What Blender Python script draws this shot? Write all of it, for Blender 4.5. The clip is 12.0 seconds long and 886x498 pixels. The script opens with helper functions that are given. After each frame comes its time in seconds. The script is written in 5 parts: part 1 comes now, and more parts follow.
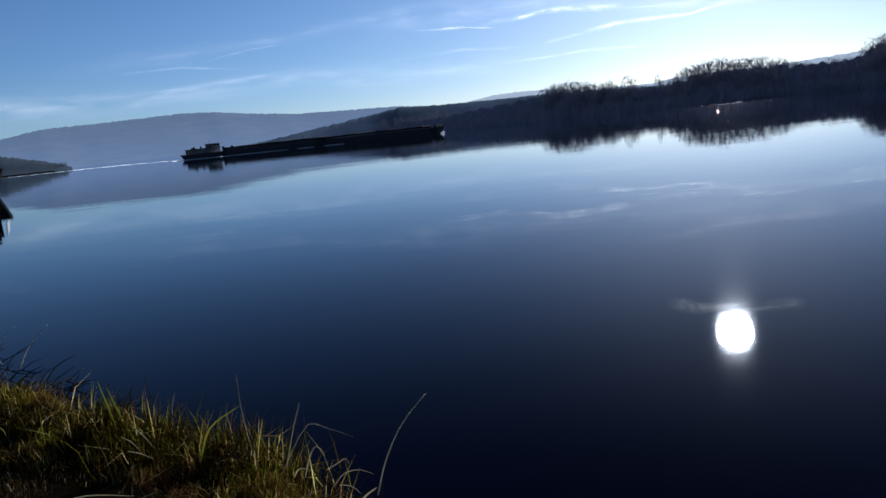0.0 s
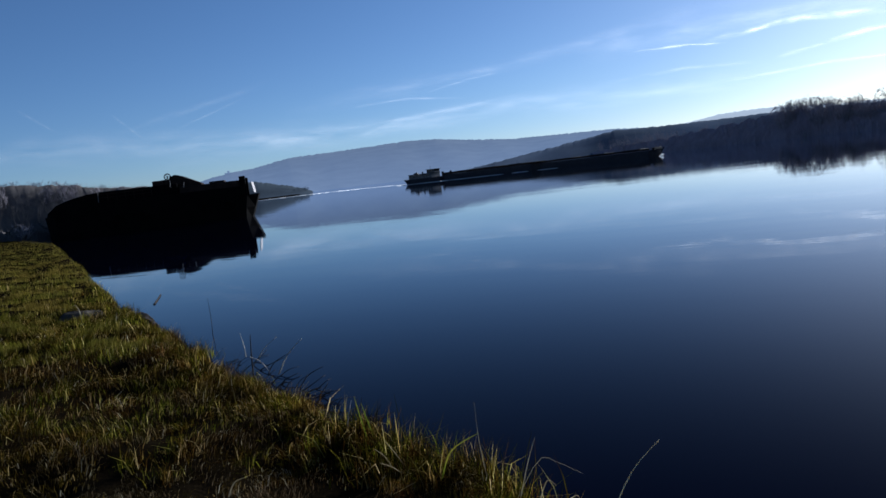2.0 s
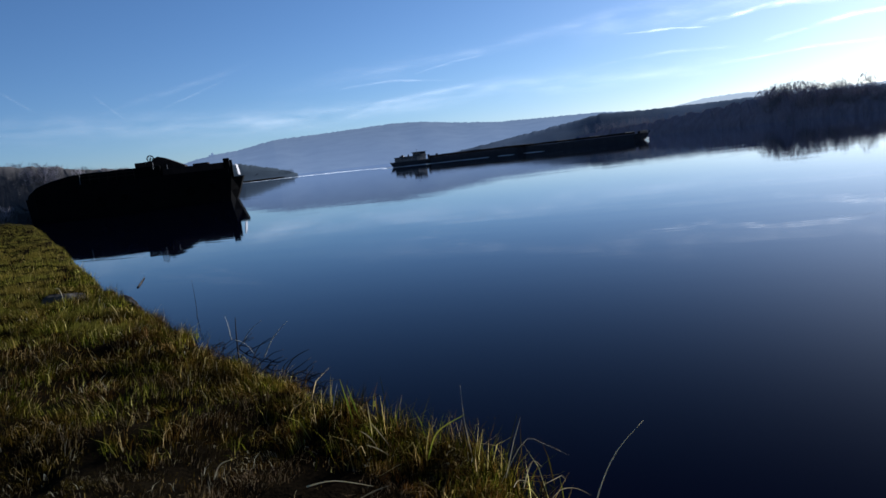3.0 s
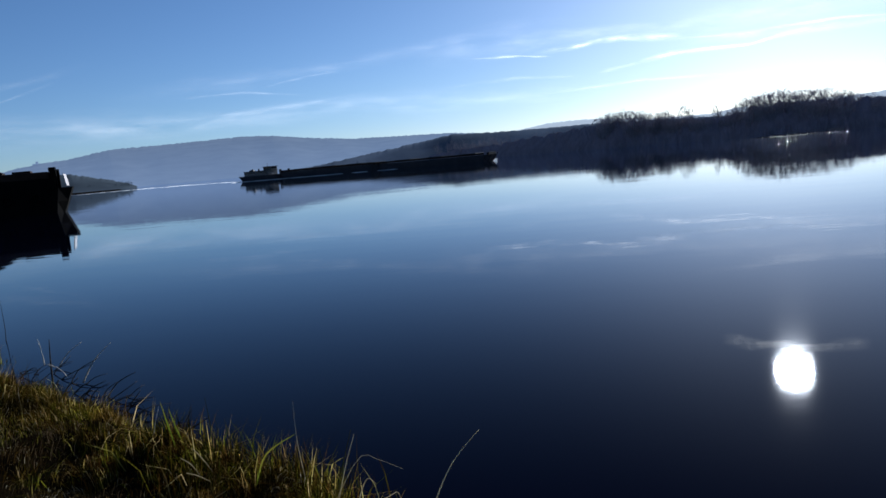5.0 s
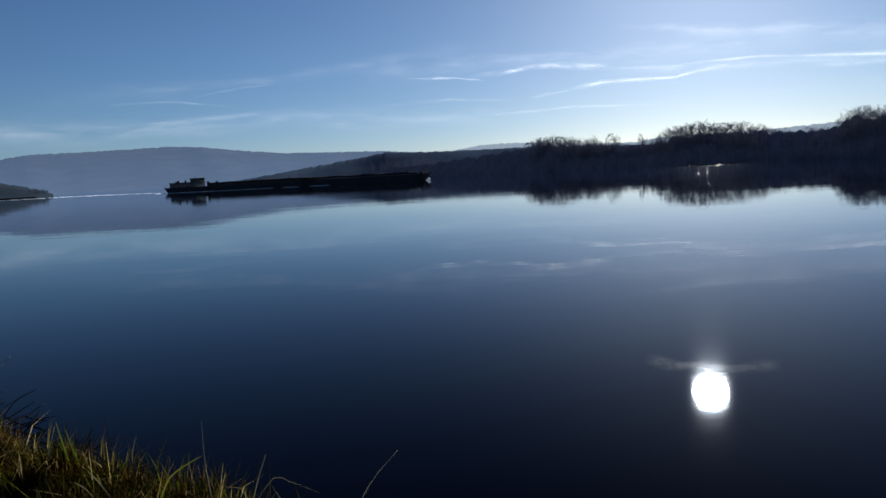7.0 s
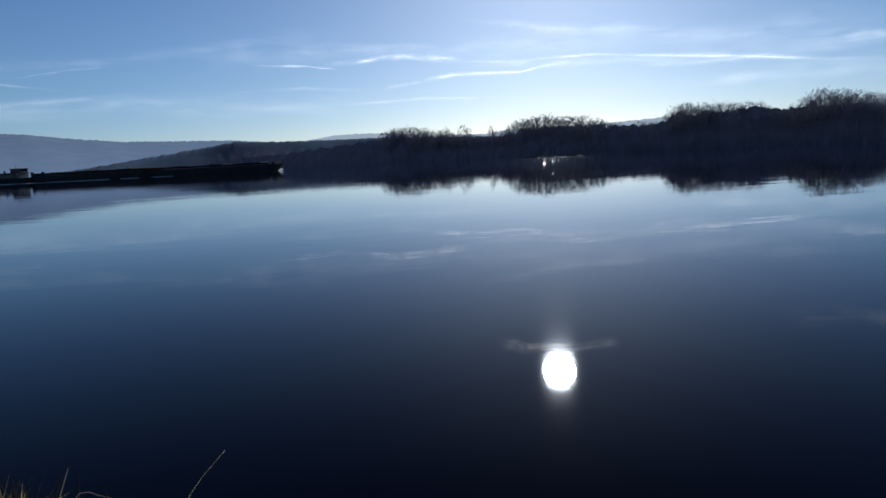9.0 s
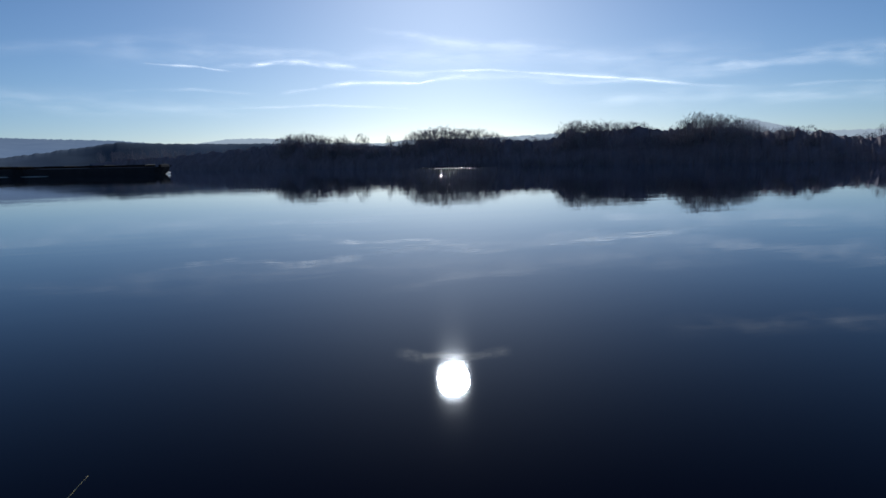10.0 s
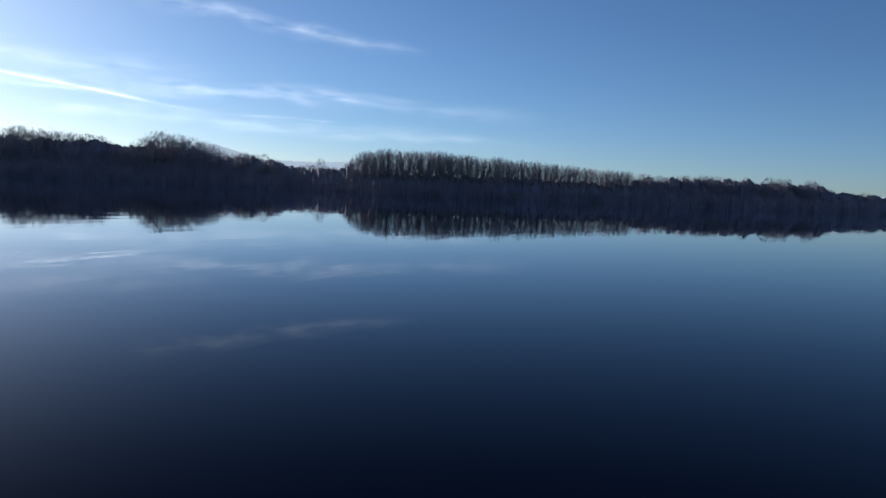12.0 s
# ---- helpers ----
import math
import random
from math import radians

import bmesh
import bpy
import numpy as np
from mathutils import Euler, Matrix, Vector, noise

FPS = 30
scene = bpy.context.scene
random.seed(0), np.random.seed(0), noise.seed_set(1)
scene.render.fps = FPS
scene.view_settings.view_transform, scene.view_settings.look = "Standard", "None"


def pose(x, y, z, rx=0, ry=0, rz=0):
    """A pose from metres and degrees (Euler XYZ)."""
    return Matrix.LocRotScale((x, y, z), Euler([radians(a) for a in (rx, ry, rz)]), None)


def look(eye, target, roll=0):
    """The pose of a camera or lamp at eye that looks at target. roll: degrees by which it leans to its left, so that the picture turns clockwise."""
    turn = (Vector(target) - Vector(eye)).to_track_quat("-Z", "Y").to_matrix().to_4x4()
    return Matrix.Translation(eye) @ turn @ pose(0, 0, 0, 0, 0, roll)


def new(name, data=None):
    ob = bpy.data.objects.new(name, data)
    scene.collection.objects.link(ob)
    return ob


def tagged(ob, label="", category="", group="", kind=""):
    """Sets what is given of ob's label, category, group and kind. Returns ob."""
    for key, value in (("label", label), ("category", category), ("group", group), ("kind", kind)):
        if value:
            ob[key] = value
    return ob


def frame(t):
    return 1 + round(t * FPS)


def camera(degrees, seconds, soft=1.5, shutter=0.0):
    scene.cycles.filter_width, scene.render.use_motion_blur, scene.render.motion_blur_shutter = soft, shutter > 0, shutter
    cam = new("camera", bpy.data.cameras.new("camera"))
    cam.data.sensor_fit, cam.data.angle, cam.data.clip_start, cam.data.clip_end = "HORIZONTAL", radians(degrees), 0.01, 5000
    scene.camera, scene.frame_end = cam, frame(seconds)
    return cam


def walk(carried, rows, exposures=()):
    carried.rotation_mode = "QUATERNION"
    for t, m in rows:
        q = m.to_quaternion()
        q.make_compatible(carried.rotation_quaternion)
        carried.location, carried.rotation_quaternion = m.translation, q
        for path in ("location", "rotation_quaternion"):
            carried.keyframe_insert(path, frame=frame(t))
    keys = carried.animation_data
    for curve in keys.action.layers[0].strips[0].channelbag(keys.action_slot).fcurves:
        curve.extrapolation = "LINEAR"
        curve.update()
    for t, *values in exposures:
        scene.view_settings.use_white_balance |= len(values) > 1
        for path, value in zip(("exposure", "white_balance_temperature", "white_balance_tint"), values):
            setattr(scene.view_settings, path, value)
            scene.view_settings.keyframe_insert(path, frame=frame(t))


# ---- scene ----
# the camera opens up when the sun's image leaves the picture
EXPOSURES = [(t, stops + 0.38, kelvin, tint) for t, stops, kelvin, tint in (
    (0.0, 0.2, 5500, 11), (0.5, 0.26, 5500, 11), (1.5, 0.34, 5500, 11), (2.0, 0.36, 5520, 11), (2.5, 0.46, 5540, 11), (3.5, 0.48, 5550, 11), (4.5, 0.5, 5600, 11), (5.0, 0.4, 5600, 10), (5.5, -0.04, 5650, 9),
    (6.5, -0.16, 5700, 8), (7.5, -0.16, 5700, 8), (9.5, -0.02, 5700, 8), (10.5, -0.08, 5700, 8), (11.0, -0.12, 5700, 8), (11.5, 0.02, 5700, 8), (12.0, 0.33, 5700, 8))]
cam = camera(65.04, 12.0, soft=1.55)
# the walk: seconds, place in metres, yaw, pitch and lean in degrees
PATH = [
    (0.0, -0.000, -0.000, 2.400, 0.00, -9.96, 6.04),
    (0.5, -0.024, -0.093, 2.458, 4.46, -10.02, 5.53),
    (1.0, -0.058, -0.110, 2.476, 7.47, -8.79, 5.88),
    (1.5, -0.075, -0.151, 2.500, 12.12, -8.51, 6.09),
    (2.0, -0.099, -0.195, 2.547, 17.42, -6.07, 6.78),
    (2.5, -0.107, -0.215, 2.556, 16.88, -7.04, 6.66),
    (4.5, -0.065, -0.013, 2.460, 8.79, -8.50, 6.01),
    (5.0, -0.035, -0.030, 2.462, 4.31, -7.40, 5.02),
    (5.5, 0.007, -0.053, 2.447, 4.93, -4.53, 3.95),
    (6.0, 0.012, -0.008, 2.445, 3.05, -5.55, 3.80),
    (6.5, 0.001, 0.027, 2.433, 1.67, -5.84, 3.26),
    (7.0, -0.001, 0.067, 2.421, -1.16, -6.25, 3.08),
    (7.5, 0.037, 0.096, 2.400, -3.05, -6.41, 3.21),
    (9.5, 0.152, 0.186, 2.359, -16.81, -7.78, 2.10),
    (10.0, 0.178, 0.178, 2.376, -21.36, -7.14, 1.11),
    (10.5, 0.190, 0.172, 2.372, -31.04, -7.23, 0.24),
    (11.0, 0.195, 0.166, 2.368, -44.98, -5.37, -0.69),
    (11.5, 0.196, 0.160, 2.364, -57.53, -5.09, -0.55),
    (12.0, 0.195, 0.155, 2.360, -63.39, -4.92, -2.58),
]
walk(cam, [(t, pose(x, y, z, 90 + pitch, lean, yaw)) for t, x, y, z, yaw, pitch, lean in PATH], EXPOSURES)

# ---------------------------------------------------------------- light
SUN_AZ, SUN_EL = -21.9, 17.8        # degrees; azimuth counted from +y towards -x


def polar(az, dist, z=0.0):
    """A place at an azimuth (degrees from +y towards -x) and a distance from the origin."""
    a = radians(az)
    return Vector((-math.sin(a) * dist, math.cos(a) * dist, z))


world = bpy.data.worlds.new("sky")
scene.world = world
world.use_nodes = True
wn, wl = world.node_tree.nodes, world.node_tree.links
sky = wn.new("ShaderNodeTexSky")
sky.sky_type = "NISHITA"
sky.sun_disc = False
sky.sun_elevation = radians(SUN_EL)
sky.sun_rotation = radians(-SUN_AZ)
sky.altitude = 150
sky.air_density, sky.dust_density, sky.ozone_density = 0.78, 0.3, 4.0
wl.new(sky.outputs["Color"], wn["Background"].inputs["Color"])
wn["Background"].inputs["Strength"].default_value = 0.05

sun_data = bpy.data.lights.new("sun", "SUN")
sun_data.energy, sun_data.angle, sun_data.color = 4.5, radians(2.5), (1.0, 0.95, 0.87)   # wider than the true disc, to enlarge its mirror image in the water
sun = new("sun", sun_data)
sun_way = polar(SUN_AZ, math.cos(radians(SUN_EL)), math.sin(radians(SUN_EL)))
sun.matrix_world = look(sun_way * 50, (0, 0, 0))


# ---------------------------------------------------------------- materials
def material(name, rough=0.8, metal=0.0):
    m = bpy.data.materials.new(name)
    m.use_nodes = True
    b = m.node_tree.nodes["Principled BSDF"]
    b.inputs["Roughness"].default_value = rough
    b.inputs["Metallic"].default_value = metal
    return m, m.node_tree.nodes, m.node_tree.links, b


def ramp(nodes, stops):
    r = nodes.new("ShaderNodeValToRGB")
    e = r.color_ramp.elements
    while len(e) < len(stops):
        e.new(0.5)
    for k, (at, c) in enumerate(stops):
        e[k].position, e[k].color = at, (*c, 1)
    return r


def noisy(name, stops, scale=3.0, rough=0.85, bump=0.2, fine=25.0, metal=0.0, stretch=(1, 1, 1), sheen=0.5):
    """A surface whose colour wanders between the stops at two scales, with a fine relief."""
    m, n, l, b = material(name, rough, metal)
    b.inputs["Specular IOR Level"].default_value = sheen
    tc = n.new("ShaderNodeTexCoord")
    mp = n.new("ShaderNodeMapping")
    mp.inputs["Scale"].default_value = stretch
    l.new(tc.outputs["Object"], mp.inputs["Vector"])
    big, small = n.new("ShaderNodeTexNoise"), n.new("ShaderNodeTexNoise")
    big.inputs["Scale"].default_value, big.inputs["Detail"].default_value = scale, 5
    small.inputs["Scale"].default_value, small.inputs["Detail"].default_value = fine, 4
    mix = n.new("ShaderNodeMath")
    mix.operation = "MULTIPLY_ADD"
    mix.inputs[1].default_value = 0.35
    half = n.new("ShaderNodeMath")
    half.operation = "MULTIPLY"
    half.inputs[1].default_value = 0.65
    l.new(mp.outputs["Vector"], big.inputs["Vector"])
    l.new(mp.outputs["Vector"], small.inputs["Vector"])
    l.new(big.outputs["Fac"], half.inputs[0])
    l.new(small.outputs["Fac"], mix.inputs[0])
    l.new(half.outputs[0], mix.inputs[2])
    r = ramp(n, stops)
    l.new(mix.outputs[0], r.inputs["Fac"])
    l.new(r.outputs["Color"], b.inputs["Base Color"])
    if bump:
        bp = n.new("ShaderNodeBump")
        bp.inputs["Strength"].default_value = bump
        bp.inputs["Distance"].default_value = 0.02
        l.new(small.outputs["Fac"], bp.inputs["Height"])
        l.new(bp.outputs["Normal"], b.inputs["Normal"])
    return m


def water_material():
    """Still river water: a sharp mirror at a flat angle, dark blue depths from above, with slow swell and ripples."""
    m, n, l, depths = material("river_water", 1.0)
    out = n["Material Output"]
    depths.inputs["Base Color"].default_value = (0.0007, 0.0010, 0.0055, 1)
    depths.inputs["Specular IOR Level"].default_value = 0.0
    calm, ruffled = n.new("ShaderNodeBsdfGlossy"), n.new("ShaderNodeBsdfGlossy")
    for b in (calm, ruffled):
        b.inputs["Color"].default_value = (0.9, 0.94, 1.0, 1)
    calm.inputs["Roughness"].default_value = 0.02
    ruffled.inputs["Roughness"].default_value = 0.05
    tc = n.new("ShaderNodeTexCoord")
    mp = n.new("ShaderNodeMapping")
    mp.inputs["Rotation"].default_value = (0, 0, radians(18))
    mp.inputs["Scale"].default_value = (0.3, 1.0, 1)
    l.new(tc.outputs["Object"], mp.inputs["Vector"])
    swell, ripple = n.new("ShaderNodeTexNoise"), n.new("ShaderNodeTexNoise")
    swell.inputs["Scale"].default_value, swell.inputs["Detail"].default_value = 0.16, 3
    ripple.inputs["Scale"].default_value, ripple.inputs["Detail"].default_value = 0.75, 3
    l.new(mp.outputs["Vector"], swell.inputs["Vector"])
    l.new(mp.outputs["Vector"], ripple.inputs["Vector"])
    b1, b2 = n.new("ShaderNodeBump"), n.new("ShaderNodeBump")
    b1.inputs["Strength"].default_value, b1.inputs["Distance"].default_value = 1.0, 0.012
    b2.inputs["Strength"].default_value, b2.inputs["Distance"].default_value = 1.0, 0.0045
    # swell grows with distance from the viewpoint, so the near sun image stays round
    far, swell_by_distance = n.new("ShaderNodeVectorMath"), n.new("ShaderNodeMapRange")
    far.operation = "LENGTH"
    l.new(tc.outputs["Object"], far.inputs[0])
    swell_by_distance.inputs["From Min"].default_value, swell_by_distance.inputs["From Max"].default_value = 12, 90
    swell_by_distance.inputs["To Min"].default_value, swell_by_distance.inputs["To Max"].default_value = 0.12, 1.0
    l.new(far.outputs["Value"], swell_by_distance.inputs["Value"])
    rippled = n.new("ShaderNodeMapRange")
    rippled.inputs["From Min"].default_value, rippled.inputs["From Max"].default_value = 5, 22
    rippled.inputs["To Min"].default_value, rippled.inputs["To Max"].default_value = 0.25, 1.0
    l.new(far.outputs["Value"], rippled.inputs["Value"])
    l.new(swell_by_distance.outputs["Result"], b1.inputs["Strength"])
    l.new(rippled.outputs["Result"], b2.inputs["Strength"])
    l.new(swell.outputs["Fac"], b1.inputs["Height"])
    l.new(ripple.outputs["Fac"], b2.inputs["Height"])
    l.new(b1.outputs["Normal"], b2.inputs["Normal"])
    for b in (calm, ruffled):
        l.new(b2.outputs["Normal"], b.inputs["Normal"])
    patch = n.new("ShaderNodeTexNoise")
    patch.inputs["Scale"].default_value, patch.inputs["Detail"].default_value = 0.03, 2
    l.new(mp.outputs["Vector"], patch.inputs["Vector"])
    share = n.new("ShaderNodeMapRange")
    share.inputs["From Min"].default_value, share.inputs["From Max"].default_value = 0.35, 0.7
    share.inputs["To Min"].default_value, share.inputs["To Max"].default_value = 0.01, 0.04
    l.new(patch.outputs["Fac"], share.inputs["Value"])
    mirror = n.new("ShaderNodeMixShader")
    l.new(share.outputs["Result"], mirror.inputs["Fac"])
    l.new(calm.outputs["BSDF"], mirror.inputs[1])
    l.new(ruffled.outputs["BSDF"], mirror.inputs[2])
    # the mirror's strength grows steeply towards a flat view
    facing, steep, gain = n.new("ShaderNodeLayerWeight"), n.new("ShaderNodeMath"), n.new("ShaderNodeMath")
    facing.inputs["Blend"].default_value = 0.5
    steep.operation, gain.operation, gain.use_clamp = "POWER", "MULTIPLY", True
    steep.inputs[1].default_value, gain.inputs[1].default_value = 7.5, 1.1
    l.new(facing.outputs["Facing"], steep.inputs[0])
    l.new(steep.outputs[0], gain.inputs[0])
    mix = n.new("ShaderNodeMixShader")
    l.new(gain.outputs[0], mix.inputs["Fac"])
    l.new(depths.outputs["BSDF"], mix.inputs[1])
    l.new(mirror.outputs["Shader"], mix.inputs[2])
    l.new(mix.outputs["Shader"], out.inputs["Surface"])
    return m


def ruffle_material(name, rough, height):
    """Ruffled water, which throws sky and sun back from higher up."""
    m, n, l, b = material(name, rough)
    b.inputs["Base Color"].default_value = (0.01, 0.015, 0.022, 1)
    b.inputs["IOR"].default_value = 1.333
    tc = n.new("ShaderNodeTexCoord")
    w = n.new("ShaderNodeTexNoise")
    w.inputs["Scale"].default_value, w.inputs["Detail"].default_value = 1.6, 2
    bp = n.new("ShaderNodeBump")
    bp.inputs["Strength"].default_value, bp.inputs["Distance"].default_value = 1.0, height
    l.new(tc.outputs["Object"], w.inputs["Vector"])
    l.new(w.outputs["Fac"], bp.inputs["Height"])
    l.new(bp.outputs["Normal"], b.inputs["Normal"])
    return m


def froth_material():
    """Churned white water: bubbles that scatter light through."""
    m = noisy("froth", [(0.3, (0.72, 0.74, 0.76)), (0.7, (0.86, 0.87, 0.88))], 2, 0.5, 0.8, 9)
    n, l = m.node_tree.nodes, m.node_tree.links
    t, mix = n.new("ShaderNodeBsdfTranslucent"), n.new("ShaderNodeMixShader")
    t.inputs["Color"].default_value = (0.85, 0.87, 0.88, 1)
    mix.inputs["Fac"].default_value = 0.6
    l.new(n["Principled BSDF"].outputs["BSDF"], mix.inputs[1])
    l.new(t.outputs["BSDF"], mix.inputs[2])
    l.new(mix.outputs["Shader"], n["Material Output"].inputs["Surface"])
    return m


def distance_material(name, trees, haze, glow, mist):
    """Wooded hills far off, haze put into their colour and glow, stronger low down."""
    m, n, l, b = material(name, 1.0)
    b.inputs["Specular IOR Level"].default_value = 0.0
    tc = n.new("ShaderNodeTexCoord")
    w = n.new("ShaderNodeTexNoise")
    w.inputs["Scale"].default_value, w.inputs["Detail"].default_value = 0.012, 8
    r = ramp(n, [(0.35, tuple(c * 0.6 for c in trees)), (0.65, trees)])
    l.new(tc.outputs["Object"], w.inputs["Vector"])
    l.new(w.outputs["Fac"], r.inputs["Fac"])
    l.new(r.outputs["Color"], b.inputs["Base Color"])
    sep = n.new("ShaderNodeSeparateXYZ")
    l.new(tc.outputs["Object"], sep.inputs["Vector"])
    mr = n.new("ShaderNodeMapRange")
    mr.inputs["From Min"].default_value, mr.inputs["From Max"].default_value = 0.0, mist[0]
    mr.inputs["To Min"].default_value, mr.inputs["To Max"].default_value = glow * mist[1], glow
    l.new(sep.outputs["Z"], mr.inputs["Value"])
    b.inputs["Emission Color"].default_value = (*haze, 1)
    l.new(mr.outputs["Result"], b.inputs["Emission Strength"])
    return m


def blade_material(name, dry, green, through_light=0.5, scale=1.1):
    """Grass: dry and green patches, each blade its own tone, with light shining through it."""
    m, n, l, b = material(name, 0.5)
    geo = n.new("ShaderNodeNewGeometry")
    r1, r2 = ramp(n, dry), ramp(n, green)
    for r in (r1, r2):
        l.new(geo.outputs["Random Per Island"], r.inputs["Fac"])
    tc, w = n.new("ShaderNodeTexCoord"), n.new("ShaderNodeTexNoise")
    w.inputs["Scale"].default_value, w.inputs["Detail"].default_value = scale, 3
    l.new(tc.outputs["Object"], w.inputs["Vector"])
    share = n.new("ShaderNodeMapRange")
    share.inputs["From Min"].default_value, share.inputs["From Max"].default_value = 0.42, 0.58
    l.new(w.outputs["Fac"], share.inputs["Value"])
    both = n.new("ShaderNodeMix")
    both.data_type = "RGBA"
    l.new(share.outputs["Result"], both.inputs[0])
    l.new(r1.outputs["Color"], both.inputs[6])
    l.new(r2.outputs["Color"], both.inputs[7])
    l.new(both.outputs[2], b.inputs["Base Color"])
    b.inputs["Specular IOR Level"].default_value = 0.0
    t = n.new("ShaderNodeBsdfTranslucent")
    l.new(both.outputs[2], t.inputs["Color"])
    mix = n.new("ShaderNodeMixShader")
    mix.inputs["Fac"].default_value = through_light
    l.new(b.outputs["BSDF"], mix.inputs[1])
    l.new(t.outputs["BSDF"], mix.inputs[2])
    l.new(mix.outputs["Shader"], n["Material Output"].inputs["Surface"])
    return m


def vapour_material():
    """Ice cloud of old vapour trails: sunlight comes through it, soft at the rims. The object's colour holds its density."""
    m, n, l, b = material("vapour", 1.0)
    n.remove(b)
    uv = n.new("ShaderNodeUVMap")
    uv.uv_map = "UVMap"
    sep = n.new("ShaderNodeSeparateXYZ")
    l.new(uv.outputs["UV"], sep.inputs["Vector"])

    def calc(op, a, c=None, clamp=False):
        k = n.new("ShaderNodeMath")
        k.operation, k.use_clamp = op, clamp
        for i, v in enumerate((a, c)):
            if v is None:
                continue
            if isinstance(v, (int, float)):
                k.inputs[i].default_value = v
            else:
                l.new(v, k.inputs[i])
        return k.outputs[0]

    across = calc("ABSOLUTE", calc("MULTIPLY_ADD", sep.outputs["Y"], 2.0))
    across.node.inputs[0].links[0].from_node.inputs[2].default_value = -1.0
    soft = calc("POWER", calc("SUBTRACT", 1.0, across, True), 1.6)
    ends = calc("MULTIPLY", calc("MULTIPLY", sep.outputs["X"], 4.0, True), calc("MULTIPLY", calc("SUBTRACT", 1.0, sep.outputs["X"]), 4.0, True))
    tc = n.new("ShaderNodeTexCoord")
    mp = n.new("ShaderNodeMapping")
    mp.inputs["Scale"].default_value = (0.004, 0.004, 0.02)
    w = n.new("ShaderNodeTexNoise")
    w.inputs["Scale"].default_value, w.inputs["Detail"].default_value = 1.0, 6
    l.new(tc.outputs["Object"], mp.inputs["Vector"])
    l.new(mp.outputs["Vector"], w.inputs["Vector"])
    streak = n.new("ShaderNodeMapRange")
    streak.inputs["From Min"].default_value, streak.inputs["From Max"].default_value = 0.3, 0.72
    l.new(w.outputs["Fac"], streak.inputs["Value"])
    info = n.new("ShaderNodeObjectInfo")
    mp2, w2, fibre = n.new("ShaderNodeMapping"), n.new("ShaderNodeTexNoise"), n.new("ShaderNodeMapRange")
    mp2.inputs["Scale"].default_value = (9.0, 2.2, 1)
    w2.inputs["Scale"].default_value, w2.inputs["Detail"].default_value = 1.0, 5
    fibre.inputs["From Min"].default_value, fibre.inputs["From Max"].default_value = 0.32, 0.62
    fibre.inputs["To Min"].default_value = 0.25
    off = n.new("ShaderNodeVectorMath")
    l.new(uv.outputs["UV"], off.inputs[0])
    own = n.new("ShaderNodeObjectInfo")
    l.new(own.outputs["Random"], off.inputs[1])
    l.new(off.outputs[0], mp2.inputs["Vector"])
    l.new(mp2.outputs["Vector"], w2.inputs["Vector"])
    l.new(w2.outputs["Fac"], fibre.inputs["Value"])
    dens = calc("MULTIPLY", calc("MULTIPLY", calc("MULTIPLY", calc("MULTIPLY", soft, fibre.outputs["Result"]), ends), streak.outputs["Result"]), info.outputs["Color"], True)
    clear, lit, mix = n.new("ShaderNodeBsdfTransparent"), n.new("ShaderNodeBsdfTranslucent"), n.new("ShaderNodeMixShader")
    lit.inputs["Color"].default_value = (0.95, 0.95, 0.95, 1)
    l.new(dens, mix.inputs["Fac"])
    l.new(clear.outputs["BSDF"], mix.inputs[1])
    l.new(lit.outputs["BSDF"], mix.inputs[2])
    l.new(mix.outputs["Shader"], n["Material Output"].inputs["Surface"])
    return m


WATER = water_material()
RUFFLE = ruffle_material("ruffled_water", 0.12, 0.16)
# near black, in place of the deep shade among the grass
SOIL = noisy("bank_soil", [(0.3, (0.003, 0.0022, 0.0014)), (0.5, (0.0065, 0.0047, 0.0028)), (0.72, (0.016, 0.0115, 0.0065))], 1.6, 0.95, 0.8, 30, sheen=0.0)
BARK = noisy("bark", [(0.3, (0.09, 0.08, 0.075)), (0.7, (0.22, 0.2, 0.18))], 1.2, 0.9, 0.4, 18, stretch=(1, 1, 0.3), sheen=0.1)
# twigs and thicket are lightened in place of haze over the far bank
TWIGS = noisy("twigs", [(0.3, (0.18, 0.163, 0.178)), (0.7, (0.32, 0.29, 0.31))], 0.5, 0.9, 0.0, 6, sheen=0.1)
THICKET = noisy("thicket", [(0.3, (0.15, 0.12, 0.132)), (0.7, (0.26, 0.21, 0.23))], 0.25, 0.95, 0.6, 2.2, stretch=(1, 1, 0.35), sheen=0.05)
# darker copy of the thicket: shade among the stems put into the colour
BRUSH = noisy("shaded_brush", [(0.3, (0.055, 0.051, 0.05)), (0.7, (0.09, 0.084, 0.082))], 0.25, 0.95, 0.6, 2.2, stretch=(1, 1, 0.35), sheen=0.02)
# the haze before this hill is a bluish glow of its own
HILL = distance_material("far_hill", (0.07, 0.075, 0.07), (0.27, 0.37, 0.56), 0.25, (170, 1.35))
# no glow on these two; the haze is tinted into their tree colour
HEADLAND = distance_material("headland_woods_hazed", (0.075, 0.095, 0.115), (0.24, 0.32, 0.43), 0.0, (30, 1.0))
RIDGE = distance_material("ridge_woods_hazed", (0.125, 0.155, 0.2), (0.22, 0.29, 0.46), 0.0, (24, 1.0))
# haze put in as a pale glow
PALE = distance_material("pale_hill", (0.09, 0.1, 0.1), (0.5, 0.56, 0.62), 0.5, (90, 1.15))
